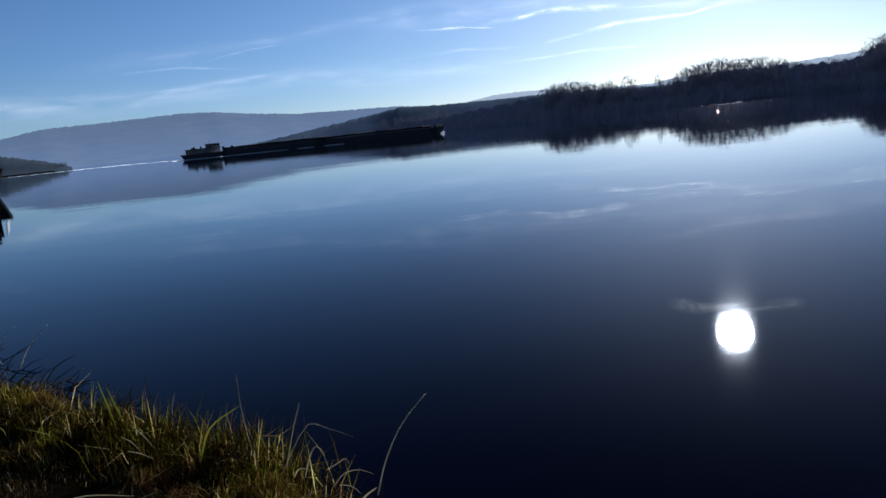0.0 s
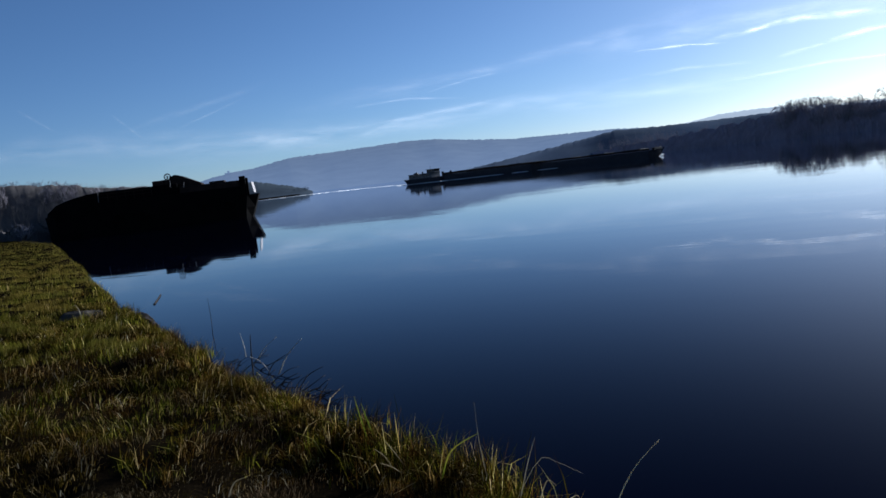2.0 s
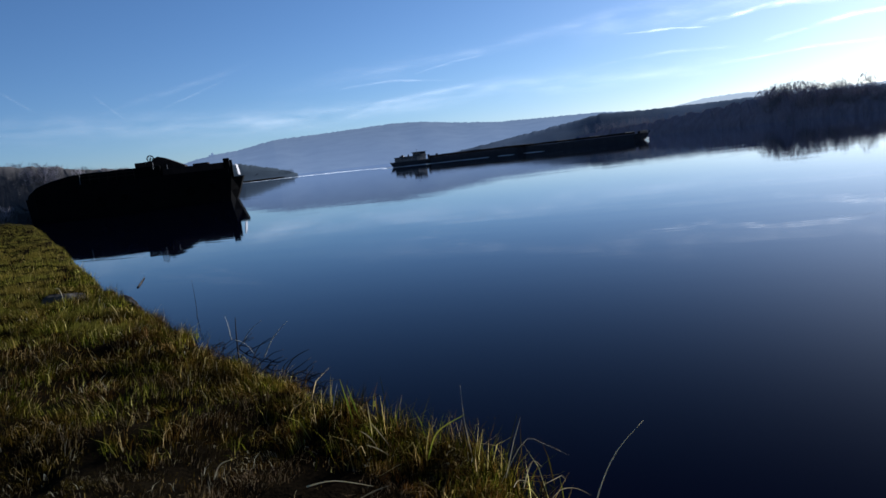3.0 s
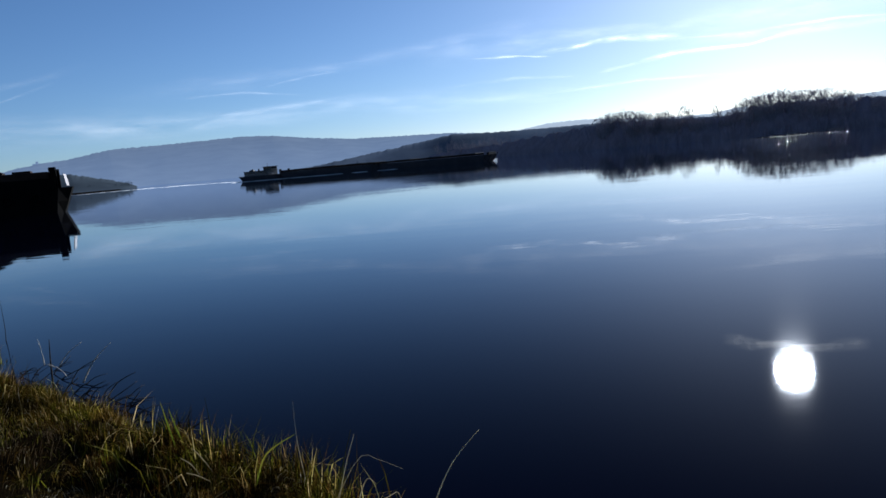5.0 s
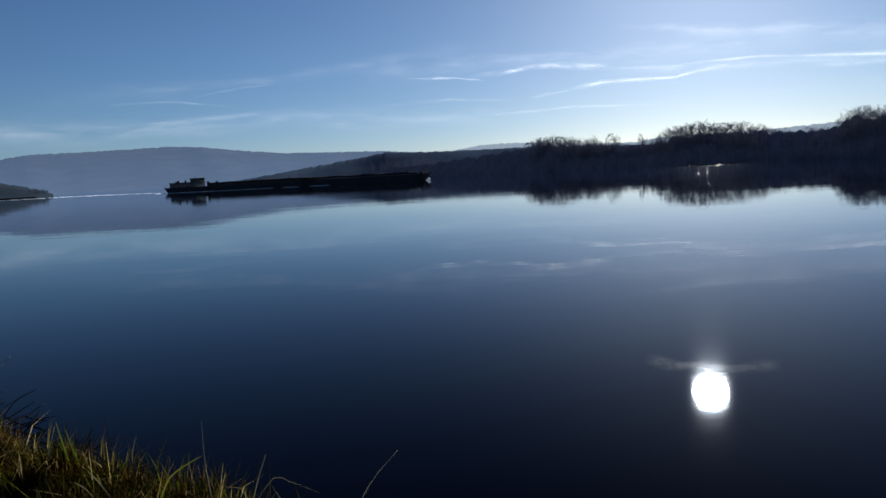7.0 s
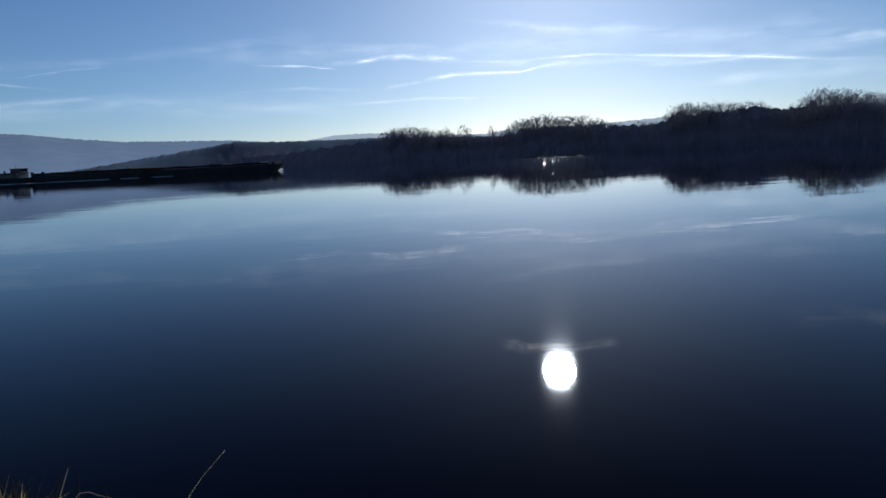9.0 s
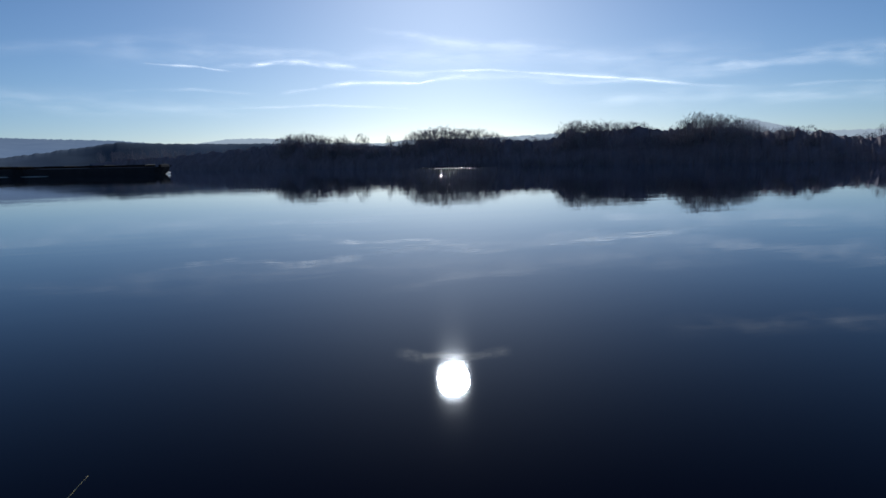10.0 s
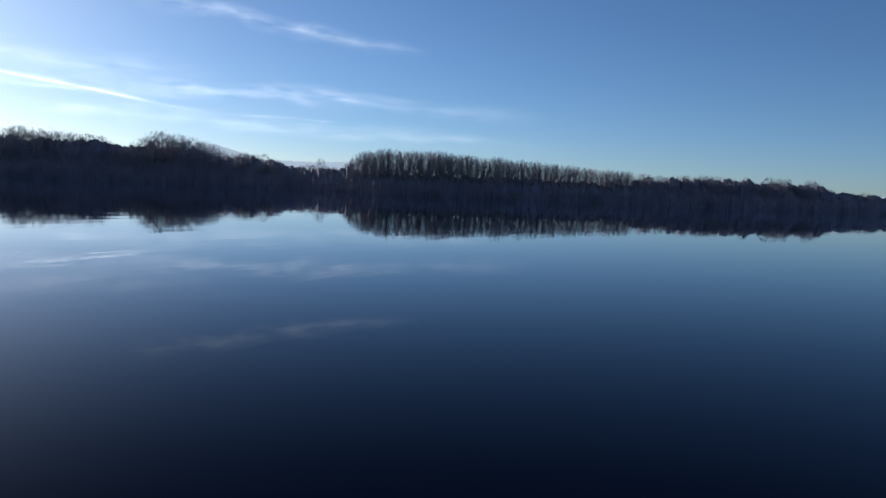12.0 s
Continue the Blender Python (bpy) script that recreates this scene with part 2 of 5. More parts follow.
# near-black and bright ends put shaded and sunlit blades into the tones
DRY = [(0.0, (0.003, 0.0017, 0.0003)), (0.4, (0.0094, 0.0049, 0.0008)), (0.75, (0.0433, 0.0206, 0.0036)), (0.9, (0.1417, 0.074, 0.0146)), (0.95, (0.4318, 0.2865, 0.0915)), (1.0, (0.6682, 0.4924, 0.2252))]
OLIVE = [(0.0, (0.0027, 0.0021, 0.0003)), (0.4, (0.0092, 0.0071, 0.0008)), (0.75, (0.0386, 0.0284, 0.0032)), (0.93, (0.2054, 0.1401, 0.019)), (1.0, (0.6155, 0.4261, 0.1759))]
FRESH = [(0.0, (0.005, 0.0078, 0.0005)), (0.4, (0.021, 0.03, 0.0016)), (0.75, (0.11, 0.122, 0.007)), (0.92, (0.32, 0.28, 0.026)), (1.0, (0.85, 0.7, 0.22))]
BLADES = blade_material("grass_blades", DRY, OLIVE)
GREEN = blade_material("green_blades", DRY, FRESH, 0.55, 1.6)
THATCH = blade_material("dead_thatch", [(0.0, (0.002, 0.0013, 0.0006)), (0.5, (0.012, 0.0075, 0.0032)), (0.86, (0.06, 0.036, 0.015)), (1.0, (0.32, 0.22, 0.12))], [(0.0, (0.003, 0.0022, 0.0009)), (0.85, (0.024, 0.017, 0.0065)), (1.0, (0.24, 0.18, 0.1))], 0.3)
TURF = blade_material("short_turf", [(0.0, (0.06, 0.046, 0.008)), (0.9, (0.17, 0.128, 0.024)), (1.0, (0.3, 0.23, 0.06))], [(0.0, (0.06, 0.058, 0.009)), (0.9, (0.17, 0.148, 0.024)), (1.0, (0.3, 0.25, 0.06))], 0.5, 0.5)
RUSSET = blade_material("russet_blades", [(0.0, (0.02, 0.009, 0.002)), (0.5, (0.075, 0.03, 0.006)), (0.9, (0.2, 0.085, 0.016)), (1.0, (0.6, 0.38, 0.14))], [(0.0, (0.02, 0.013, 0.002)), (0.6, (0.09, 0.055, 0.008)), (0.95, (0.22, 0.14, 0.025)), (1.0, (0.6, 0.42, 0.16))], 0.5, 1.4)
STRAW = blade_material("straw", [(0.0, (0.4, 0.32, 0.17)), (1.0, (0.7, 0.62, 0.42))], [(0.0, (0.5, 0.43, 0.25)), (1.0, (0.75, 0.68, 0.48))], 0.4)
LEAF = blade_material("broad_leaf", [(0.0, (0.06, 0.058, 0.007)), (1.0, (0.11, 0.1, 0.013))], [(0.0, (0.045, 0.06, 0.005)), (1.0, (0.085, 0.1, 0.01))], 0.6, 6)
DEAD = blade_material("dead_leaf", [(0.0, (0.1, 0.075, 0.035)), (1.0, (0.34, 0.27, 0.15))], [(0.0, (0.14, 0.11, 0.055)), (1.0, (0.4, 0.32, 0.19))], 0.4, 25)
DARK_TWIG = noisy("wet_wood", [(0.3, (0.012, 0.01, 0.009)), (0.7, (0.05, 0.042, 0.035))], 6, 0.95, 0.4, 60, sheen=0.08)
PALE_TWIG = noisy("bleached_wood", [(0.3, (0.3, 0.26, 0.2)), (0.7, (0.5, 0.45, 0.36))], 6, 0.7, 0.3, 60)
STONE = noisy("stone", [(0.25, (0.025, 0.022, 0.017)), (0.55, (0.07, 0.062, 0.05)), (0.8, (0.17, 0.15, 0.12))], 3, 0.95, 1.0, 30, sheen=0.0)
# near black: the shade of the backlit side is put into the colour
HULL = noisy("backlit_black_hull", [(0.3, (0.0025, 0.0025, 0.0025)), (0.62, (0.005, 0.0045, 0.0042)), (0.8, (0.008, 0.0062, 0.005))], 0.5, 0.9, 0.2, 9, sheen=0.02)
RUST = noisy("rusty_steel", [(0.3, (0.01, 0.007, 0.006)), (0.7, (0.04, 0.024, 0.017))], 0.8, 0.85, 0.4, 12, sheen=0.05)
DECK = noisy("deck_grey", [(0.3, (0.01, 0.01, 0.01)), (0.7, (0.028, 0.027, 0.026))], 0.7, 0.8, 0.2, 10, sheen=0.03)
# paler than the near hull: haze over the river mixed into its colour
FAR_HULL = noisy("hazed_hull_paint", [(0.3, (0.022, 0.022, 0.026)), (0.62, (0.036, 0.035, 0.04)), (0.8, (0.05, 0.042, 0.042))], 0.4, 0.85, 0.2, 5, sheen=0.05)
# cabin colour taken down to stand for its backlit side
HOUSE = noisy("cabin_paint_backlit", [(0.3, (0.03, 0.03, 0.033)), (0.7, (0.055, 0.053, 0.055))], 0.6, 0.5, 0.1, 8)
BOARD = noisy("grey_white_paint", [(0.3, (0.26, 0.24, 0.23)), (0.7, (0.42, 0.39, 0.38))], 0.9, 0.6, 0.1, 10, sheen=0.2)
GLASS, _n, _l, _b = material("dark_window_glass", 0.05)
_b.inputs["Base Color"].default_value = (0.01, 0.012, 0.015, 1)
VAPOUR = vapour_material()
FROTH = froth_material()


# ---------------------------------------------------------------- mesh helpers
class Shell:
    """Collects vertices and faces for one mesh."""

    def __init__(self):
        self.v, self.f = [], []

    def tube(self, points, radii, sides=3, cap=False):
        base = len(self.v)
        for k, p in enumerate(points):
            p = Vector(p)
            ahead = Vector(points[min(k + 1, len(points) - 1)]) - Vector(points[max(k - 1, 0)])
            q = ahead.to_track_quat("Z", "Y")
            for s in range(sides):
                a = math.tau * s / sides
                self.v.append(p + q @ Vector((math.cos(a) * radii[k], math.sin(a) * radii[k], 0)))
        for k in range(len(points) - 1):
            for s in range(sides):
                a, b = base + k * sides + s, base + k * sides + (s + 1) % sides
                self.f.append((a, b, b + sides, a + sides))
        if cap:
            self.f.append(tuple(base + s for s in reversed(range(sides))))
            self.f.append(tuple(base + (len(points) - 1) * sides + s for s in range(sides)))

    def spike(self, a, b, r):
        """A thin twig that runs out to a point."""
        a, b = Vector(a), Vector(b)
        q = (b - a).to_track_quat("Z", "Y")
        base = len(self.v)
        for s in range(3):
            t = math.tau * s / 3
            self.v.append(a + q @ Vector((math.cos(t) * r, math.sin(t) * r, 0)))
        self.v.append(b)
        self.f += [(base, base + 1, base + 3), (base + 1, base + 2, base + 3), (base + 2, base, base + 3)]

    def twig(self, a, b, r):
        """The thinnest shoots: one slim face each."""
        a, b = Vector(a), Vector(b)
        side = (b - a).cross(Vector((a.y + 0.3, b.z - a.x, 0.7))).normalized() * r
        base = len(self.v)
        self.v += [a - side, a + side, b]
        self.f.append((base, base + 1, base + 2))

    def mesh(self, name, mat, smooth=False):
        me = bpy.data.meshes.new(name)
        me.from_pydata([tuple(p) for p in self.v], [], self.f)
        me.materials.append(mat)
        if smooth:
            me.shade_smooth()
        me.update()
        return me


def part(name, data, mat, parent, label=""):
    """One mesh object, from a bmesh, a Shell or a mesh, under a thing or a part."""
    if isinstance(data, Shell):
        me = data.mesh(name, mat)
    elif isinstance(data, bmesh.types.BMesh):
        me = bpy.data.meshes.new(name)
        data.to_mesh(me)
        data.free()
        me.materials.append(mat)
    else:
        me = data
    ob = new(name, me)
    ob.parent = parent
    if label:
        ob["label"] = label
    return ob


def box(x0, x1, y0, y1, z0, z1, bevel=0.04, slant=0.0):
    """A bevelled box; slant draws its top in along x."""
    bm = bmesh.new()
    vs = [bm.verts.new(p) for p in ((x0, y0, z0), (x1, y0, z0), (x1, y1, z0), (x0, y1, z0),
                                    (x0 + slant, y0, z1), (x1 - slant, y0, z1), (x1 - slant, y1, z1), (x0 + slant, y1, z1))]
    for f in ((3, 2, 1, 0), (4, 5, 6, 7), (0, 1, 5, 4), (1, 2, 6, 5), (2, 3, 7, 6), (3, 0, 4, 7)):
        bm.faces.new([vs[i] for i in f])
    if bevel:
        bmesh.ops.bevel(bm, geom=bm.edges[:], offset=bevel, segments=1, affect="EDGES")
    return bm


def rod(points, r, sides=6):
    s = Shell()
    s.tube(points, [r] * len(points), sides, cap=True)
    return s


def empty(name, m):
    ob = new(name)
    ob.matrix_world = m
    ob.empty_display_size = 0.3
    return ob


def along(table, x):
    """Piecewise-linear look-up in rows of (x, value), x rising."""
    if x <= table[0][0]:
        return float(table[0][1])
    for (x0, v0), (x1, v1) in zip(table, table[1:]):
        if x <= x1:
            return v0 + (v1 - v0) * (x - x0) / (x1 - x0)
    return float(table[-1][1])


# ---------------------------------------------------------------- the lie of the land
NEAR_EDGE = [(-4000, 5200), (-1400, 1900), (-560, 960), (-375, 690), (-260, 330), (-190, 190), (-130, 118), (-85, 73), (-50, 47), (-34.6, 33.3),
             (-15.5, 16.2), (-9.9, 11.2), (-6.8, 8.65), (-4.3, 6.75), (-2.65, 5.5), (-1.3, 4.55), (-0.68, 4.0), (0.3, 3.1), (4, 0.4), (10, -4), (60, -40), (4000, -2600)]
FAR_SHORE = [(-180, 4000), (-128, 4000), (-122, 1200), (-112, 520), (-100, 380), (-92, 320), (-80, 262), (-70, 226), (-58, 224), (-45, 262), (-30, 290), (-20, 322), (-8, 420), (0, 520), (6, 640), (14, 800), (15.5, 2310), (40, 2320), (60, 4000), (180, 4000)]


def land(x, y):
    """Height of the ground: the grassy near bank, the river bed and the far bank."""
    r = math.hypot(x, y)
    d = (along(NEAR_EDGE, x) - y) * 0.74
    wobble = 0.16 * noise.noise(Vector((x * 0.9, y * 0.9, 0))) if r < 60 else 0.0
    k = min(max((d + wobble + 0.15) / 0.95, 0.0), 1.0)
    k = k * k * (3 - 2 * k)
    near = -1.6 + k * 2.32
    if r < 60 and k > 0:
        near += k * (0.12 * noise.noise(Vector((x * 1.2, y * 1.2, 3))) + 0.035 * noise.noise(Vector((x * 5, y * 5, 7))))
        near += 0.03 * min(max(d - 1, 0), 4)
    e = r - along(FAR_SHORE, math.degrees(math.atan2(-x, y))) - 9
    j = min(max((e + 3) / 7, 0.0), 1.0)
    far = -1.6 + j * j * (3 - 2 * j) * 2.5 + max(e, 0) * 0.004
    return max(near, far)


def ground_sheet():
    rings = [0.0, 0.5]
    while rings[-1] < 4850:
        rings.append(rings[-1] * (1.022 if rings[-1] < 25 else 1.045) + 0.01)
    turns = 540
    vs, fs = [(0, 0, land(0, 0))], []
    for r in rings[1:]:
        for k in range(turns):
            p = polar(360 * k / turns, r)
            vs.append((p.x, p.y, land(p.x, p.y)))
    for k in range(turns):
        fs.append((0, 1 + k, 1 + (k + 1) % turns))
    for i in range(len(rings) - 2):
        a, b = 1 + i * turns, 1 + (i + 1) * turns
        for k in range(turns):
            q = (k + 1) % turns
            fs.append((a + k, b + k, b + q, a + q))
    me = bpy.data.meshes.new("ground")
    me.from_pydata(vs, [], fs)
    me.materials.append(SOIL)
    me.shade_smooth()
    return tagged(new("ground", me), "dark earth bank and river bed under short dry grass", "ground", kind="structure")


ground_sheet()


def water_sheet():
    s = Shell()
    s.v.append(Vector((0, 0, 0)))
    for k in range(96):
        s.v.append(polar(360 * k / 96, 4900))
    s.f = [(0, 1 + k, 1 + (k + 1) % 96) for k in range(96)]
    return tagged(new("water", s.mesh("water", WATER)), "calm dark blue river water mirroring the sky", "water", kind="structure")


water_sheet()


def flat_strip(name, mat, points, widths, label, category):
    """A thin strip that lies on the water along a line of points."""
    s = Shell()
    for k, p in enumerate(points):
        p = Vector(p)
        d = (Vector(points[min(k + 1, len(points) - 1)]) - Vector(points[max(k - 1, 0)])).normalized()
        side = Vector((-d.y, d.x, 0)) * widths[k]
        s.v += [p - side, p + side]
    s.f = [(2 * k, 2 * k + 1, 2 * k + 3, 2 * k + 2) for k in range(len(points) - 1)]
    return tagged(new(name, s.mesh(name, mat)), label, category, kind="structure")


flat_strip("ruffled_water", RUFFLE, [polar(-19.6 - 0.6 * k, 262 - 1.2 * k, 0.012) for k in range(11)],
           [0.05, 0.2, 0.4, 0.5, 0.35, 0.55, 0.45, 0.3, 0.4, 0.2, 0.05], "ruffled shallow water sparkling in low sun by the far bank", "water")


def mud_bar():
    """A low dark bank of mud that just clears the water before the far shore."""
    s = Shell()
    n = 44
    for k in range(n + 1):
        u = k / n
        c, ahead = polar(-19.4 - 4.6 * u, 267 - 1.5 * u), polar(-19.4 - 4.6 * u, 1)
        h = 0.3 * math.sin(math.pi * min(1, u * 1.02)) ** 0.5 * (0.75 + 0.4 * noise.noise(Vector((u * 14, 2, 0))))
        for d, z in ((-2.2, -0.4), (-0.9, h * 0.75), (0.0, h), (1.2, h * 0.7), (2.6, -0.4)):
            s.v.append(c + ahead * d + Vector((0, 0, z)))
    s.f = [(5 * k + i, 5 * k + i + 1, 5 * k + i + 6, 5 * k + i + 5) for k in range(n) for i in range(4)]
    return tagged(new("mud_bar", s.mesh("mud_bar", SOIL, True)), "low dark mud bar before the far bank", "mud bar", kind="structure")


mud_bar()


def glints():
    """Single rounded wavelets that catch the sun before the far bank."""
    rng = random.Random(17)
    s = Shell()
    for _ in range(11):
        az, dist = rng.gauss(-21.7, 0.75), rng.uniform(70, 170)
        c, ahead = polar(az, dist), polar(az, 1)
        side = Vector((-ahead.y, ahead.x, 0))
        w, base = rng.uniform(0.04, 0.1), len(s.v)
        for i in range(7):
            u = i / 6
            for e in (-1, -0.5, 0.5, 1):
                s.v.append(c + side * w * e + ahead * 0.16 * (u - 0.5) + Vector((0, 0, 0.003 + 0.013 * math.sin(math.pi * u) ** 2 * (1 - 0.8 * (abs(e) == 1)))))
        for i in range(6):
            for k in range(3):
                a = base + i * 4 + k
                s.f.append((a, a + 1, a + 5, a + 4))
    return tagged(new("wavelets", s.mesh("wavelets", RUFFLE, True)), "small wavelets glinting in the low sun", "water", kind="structure")


glints()


# ---------------------------------------------------------------- hills
def hill(name, mat, crest, dist, depth, label, rough=2.0, step=0.12, foot=0.0):
    """A wooded hill whose crest line rises to the given angles (azimuth, elevation) at that distance."""
    az0, az1 = crest[0][0], crest[-1][0]
    n = max(8, int(abs(az1 - az0) / step))
    rows = [(-1.0, 0.0), (-0.8, 0.22), (-0.6, 0.45), (-0.4, 0.68), (-0.2, 0.88), (0.0, 1.0), (0.35, 0.85), (1.0, 0.4)]
    s = Shell()
    table = sorted(crest)
    for k in range(n + 1):
        az = az0 + (az1 - az0) * k / n
        top = 2.4 + math.tan(radians(along(table, az))) * dist
        for u, h in rows:
            d = dist + u * depth
            p = polar(az, d)
            bump = rough * (h == 1.0) * noise.fractal(Vector((p.x, p.y, 0)) * (0.5 / (rough + 2)), 1.0, 2.0, 4)
            gully = 1 + 0.12 * noise.noise(Vector((az * 0.35, u * 1.5, 5))) * (1 - h) * 3
            s.v.append(Vector((p.x, p.y, foot if u == -1.0 else max(foot, top * h * gully + bump))))
    m = len(rows)
    for k in range(n):
        for i in range(m - 1):
            a = k * m + i
            s.f.append((a, a + m, a + m + 1, a + 1))
    return tagged(new(name, s.mesh(name, mat, True)), label, "hill", kind="structure")


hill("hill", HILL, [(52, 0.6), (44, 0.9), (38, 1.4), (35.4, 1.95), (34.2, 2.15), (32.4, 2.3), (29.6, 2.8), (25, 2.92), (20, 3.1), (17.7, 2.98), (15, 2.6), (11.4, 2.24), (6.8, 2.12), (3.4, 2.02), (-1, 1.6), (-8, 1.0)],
     3200, 900, "long wooded hill across the river with painted blue haze", 3.2)
def ruined_tower(place):
    """A small ruin on the hill's shoulder."""
    t = tagged(empty("ruined_tower", Matrix.Translation(place)), "small ruined tower sharing the hill's painted haze", "tower")
    # the ruin takes on the hill's haze glow as well
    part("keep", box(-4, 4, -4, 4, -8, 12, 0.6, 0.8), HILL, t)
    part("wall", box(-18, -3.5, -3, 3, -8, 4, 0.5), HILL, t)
    return t


ruined_tower(polar(34.35, 3195, 2.4 + math.tan(radians(2.1)) * 3195))
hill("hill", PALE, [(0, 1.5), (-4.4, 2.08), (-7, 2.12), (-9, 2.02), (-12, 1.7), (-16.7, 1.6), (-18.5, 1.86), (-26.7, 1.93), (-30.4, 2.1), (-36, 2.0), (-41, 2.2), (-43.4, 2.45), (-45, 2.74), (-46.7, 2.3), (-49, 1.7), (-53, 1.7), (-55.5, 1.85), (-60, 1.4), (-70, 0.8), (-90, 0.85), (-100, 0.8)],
     4000, 700, "distant hills behind the bare woods with pale painted haze", 4.0)
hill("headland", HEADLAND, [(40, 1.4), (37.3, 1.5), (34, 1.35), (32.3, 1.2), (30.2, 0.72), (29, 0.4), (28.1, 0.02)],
     880, 110, "low wooded headland at the river bend, tinted blue for haze", 2.2, 0.08)
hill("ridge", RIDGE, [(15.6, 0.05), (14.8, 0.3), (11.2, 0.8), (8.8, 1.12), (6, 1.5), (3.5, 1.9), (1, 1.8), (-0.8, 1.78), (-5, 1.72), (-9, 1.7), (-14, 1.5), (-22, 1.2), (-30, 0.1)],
     720, 110, "wooded slope falling to the far shore, tinted blue for haze", 0.8, 0.07)


# ---------------------------------------------------------------- bare trees
def bare_tree(seed, height, habit):
    """Trunk and crown of a leafless tree. habit: fan (spreading leaders), column (upright poplar) or bush."""
    rng = random.Random(seed)
    trunk, crown = Shell(), Shell()

    def shoot(p, way, length, r, steps, lift, shell, sides=3):
        pts, rad, here, d = [p.copy()], [r], p.copy(), way.normalized()
        for k in range(steps):
            d = (d + Vector((rng.gauss(0, 0.07), rng.gauss(0, 0.07), lift))).normalized()
            here = here + d * length / steps
            pts.append(here.copy())
            rad.append(r * (1 - 0.8 * (k + 1) / steps))
        shell.tube(pts, rad, sides)
        return pts

    if habit == "column":
        mid, tall, wide, square = height * 0.72, height * 0.29, height * 0.15, 3.0
    elif habit == "bush":
        mid, tall, wide, square = height * 0.35, height * 0.65, height * 0.5, 2.2
    else:
        mid, tall, wide, square = height * 0.57, height * 0.43, height * rng.uniform(0.26, 0.33), 2.6

    def within(p, tip):
        """Draws a tip back until it lies inside the crown's rounded outline."""
        lump = rng.uniform(0.88, 1.04) ** square
        for _ in range(6):
            if (math.hypot(tip.x, tip.y) / wide) ** square + (abs(tip.z - mid) / tall) ** square < lump:
                break
            tip = p.lerp(tip, 0.72)
        return tip

    def bough(p, tip, r, shell):
        """A nearly straight limb, a little crooked, thinner to its tip."""
        up = Vector((p.x * 0.47 + tip.x * 0.53, p.y * 0.47 + tip.y * 0.53, p.z * 0.5 + tip.z * 0.5))
        pts = [p.lerp(up, u).lerp(up.lerp(tip, u), u) + Vector((rng.gauss(0, 0.1), rng.gauss(0, 0.1), 0)) * (u > 0) for u in (0, 0.25, 0.5, 0.75, 1)]
        if r < height * 0.004:
            pts = pts[::2]
        shell.tube(pts, [r * (1 - 0.78 * k / (len(pts) - 1)) for k in range(len(pts))], 4 if len(pts) > 3 else 3)
        return pts

    def twigs(pts, count, length, r, spread=0.55):
        for _ in range(count):
            k = rng.randrange(1, len(pts))
            p = pts[k - 1].lerp(pts[k], rng.random())
            d = (pts[k] - pts[k - 1]).normalized()
            out = (d + Vector((rng.gauss(0, spread), rng.gauss(0, spread), rng.gauss(0.6, 0.3)))).normalized()
            tip = within(p, p + out * length * rng.uniform(0.6, 1.3))
            crown.spike(p, tip, r)
            for _s in range(4):
                q = p.lerp(tip, rng.uniform(0.3, 1.0))
                o2 = (out + Vector((rng.gauss(0, 0.6), rng.gauss(0, 0.6), rng.gauss(0.5, 0.35)))).normalized()
                crown.twig(q, within(q, q + o2 * length * rng.uniform(0.3, 0.6)), r * 0.9)

    if habit == "column":
        pts = shoot(Vector((0, 0, -0.6)), Vector((rng.gauss(0, 0.03), rng.gauss(0, 0.03), 1)), height * 0.97, height * 0.017, 9, 0.25, trunk, 6)
        for k in range(80):
            z = height * (0.46 + 0.53 * (k + rng.random()) / 80)
            a, out = k * 2.4 + rng.gauss(0, 0.3), wide * rng.uniform(0.45, 1.0)
            tip = within(Vector((0, 0, max(z * 0.8, height * 0.46))), Vector((math.cos(a) * out, math.sin(a) * out, z)))
            u = min(max((tip.z - out * rng.uniform(1.6, 2.6)) / (height * 0.97), 0.08), 0.97) * 9
            p = pts[int(u)].lerp(pts[min(int(u) + 1, 9)], u - int(u))
            arm = bough(p, tip, height * 0.0032, crown)
            twigs(arm, 7, height * 0.065, 0.026, 0.4)
    elif habit == "bush":
        for k in range(9):
            a = rng.random() * math.tau
            t = rng.uniform(0.15, 0.7)
            pts = shoot(Vector((math.cos(a) * 0.3, math.sin(a) * 0.3, -0.4)), Vector((math.cos(a) * t, math.sin(a) * t, 1)), height * rng.uniform(0.7, 1.05), height * 0.012, 5, 0.06, trunk if k < 3 else crown)
            for j in range(5):
                q = pts[rng.randrange(1, 5)]
                b = rng.random() * math.tau
                arm = shoot(q, Vector((math.cos(b) * 0.6, math.sin(b) * 0.6, 1)), height * rng.uniform(0.2, 0.35), height * 0.005, 3, 0.06, crown)
                twigs(arm, 5, height * 0.11, 0.025)
    else:
        fork = height * rng.uniform(0.14, 0.26)
        pts = shoot(Vector((0, 0, -0.6)), Vector((rng.gauss(0, 0.06), rng.gauss(0, 0.06), 1)), fork + 0.6, height * 0.026, 3, 0.1, trunk, 7)
        spine = []
        for k in range(9):
            a = math.tau * (k + rng.random() * 0.7) / 9
            el = radians(rng.uniform(8, 80))
            tip = Vector((math.cos(a) * math.cos(el) * wide, math.sin(a) * math.cos(el) * wide, mid + math.sin(el) * tall)) * 0.93
            lead = bough(pts[-1] - Vector((0, 0, rng.uniform(0, fork * 0.25))), tip, height * 0.007, trunk if k < 2 else crown)
            spine += lead[1:]
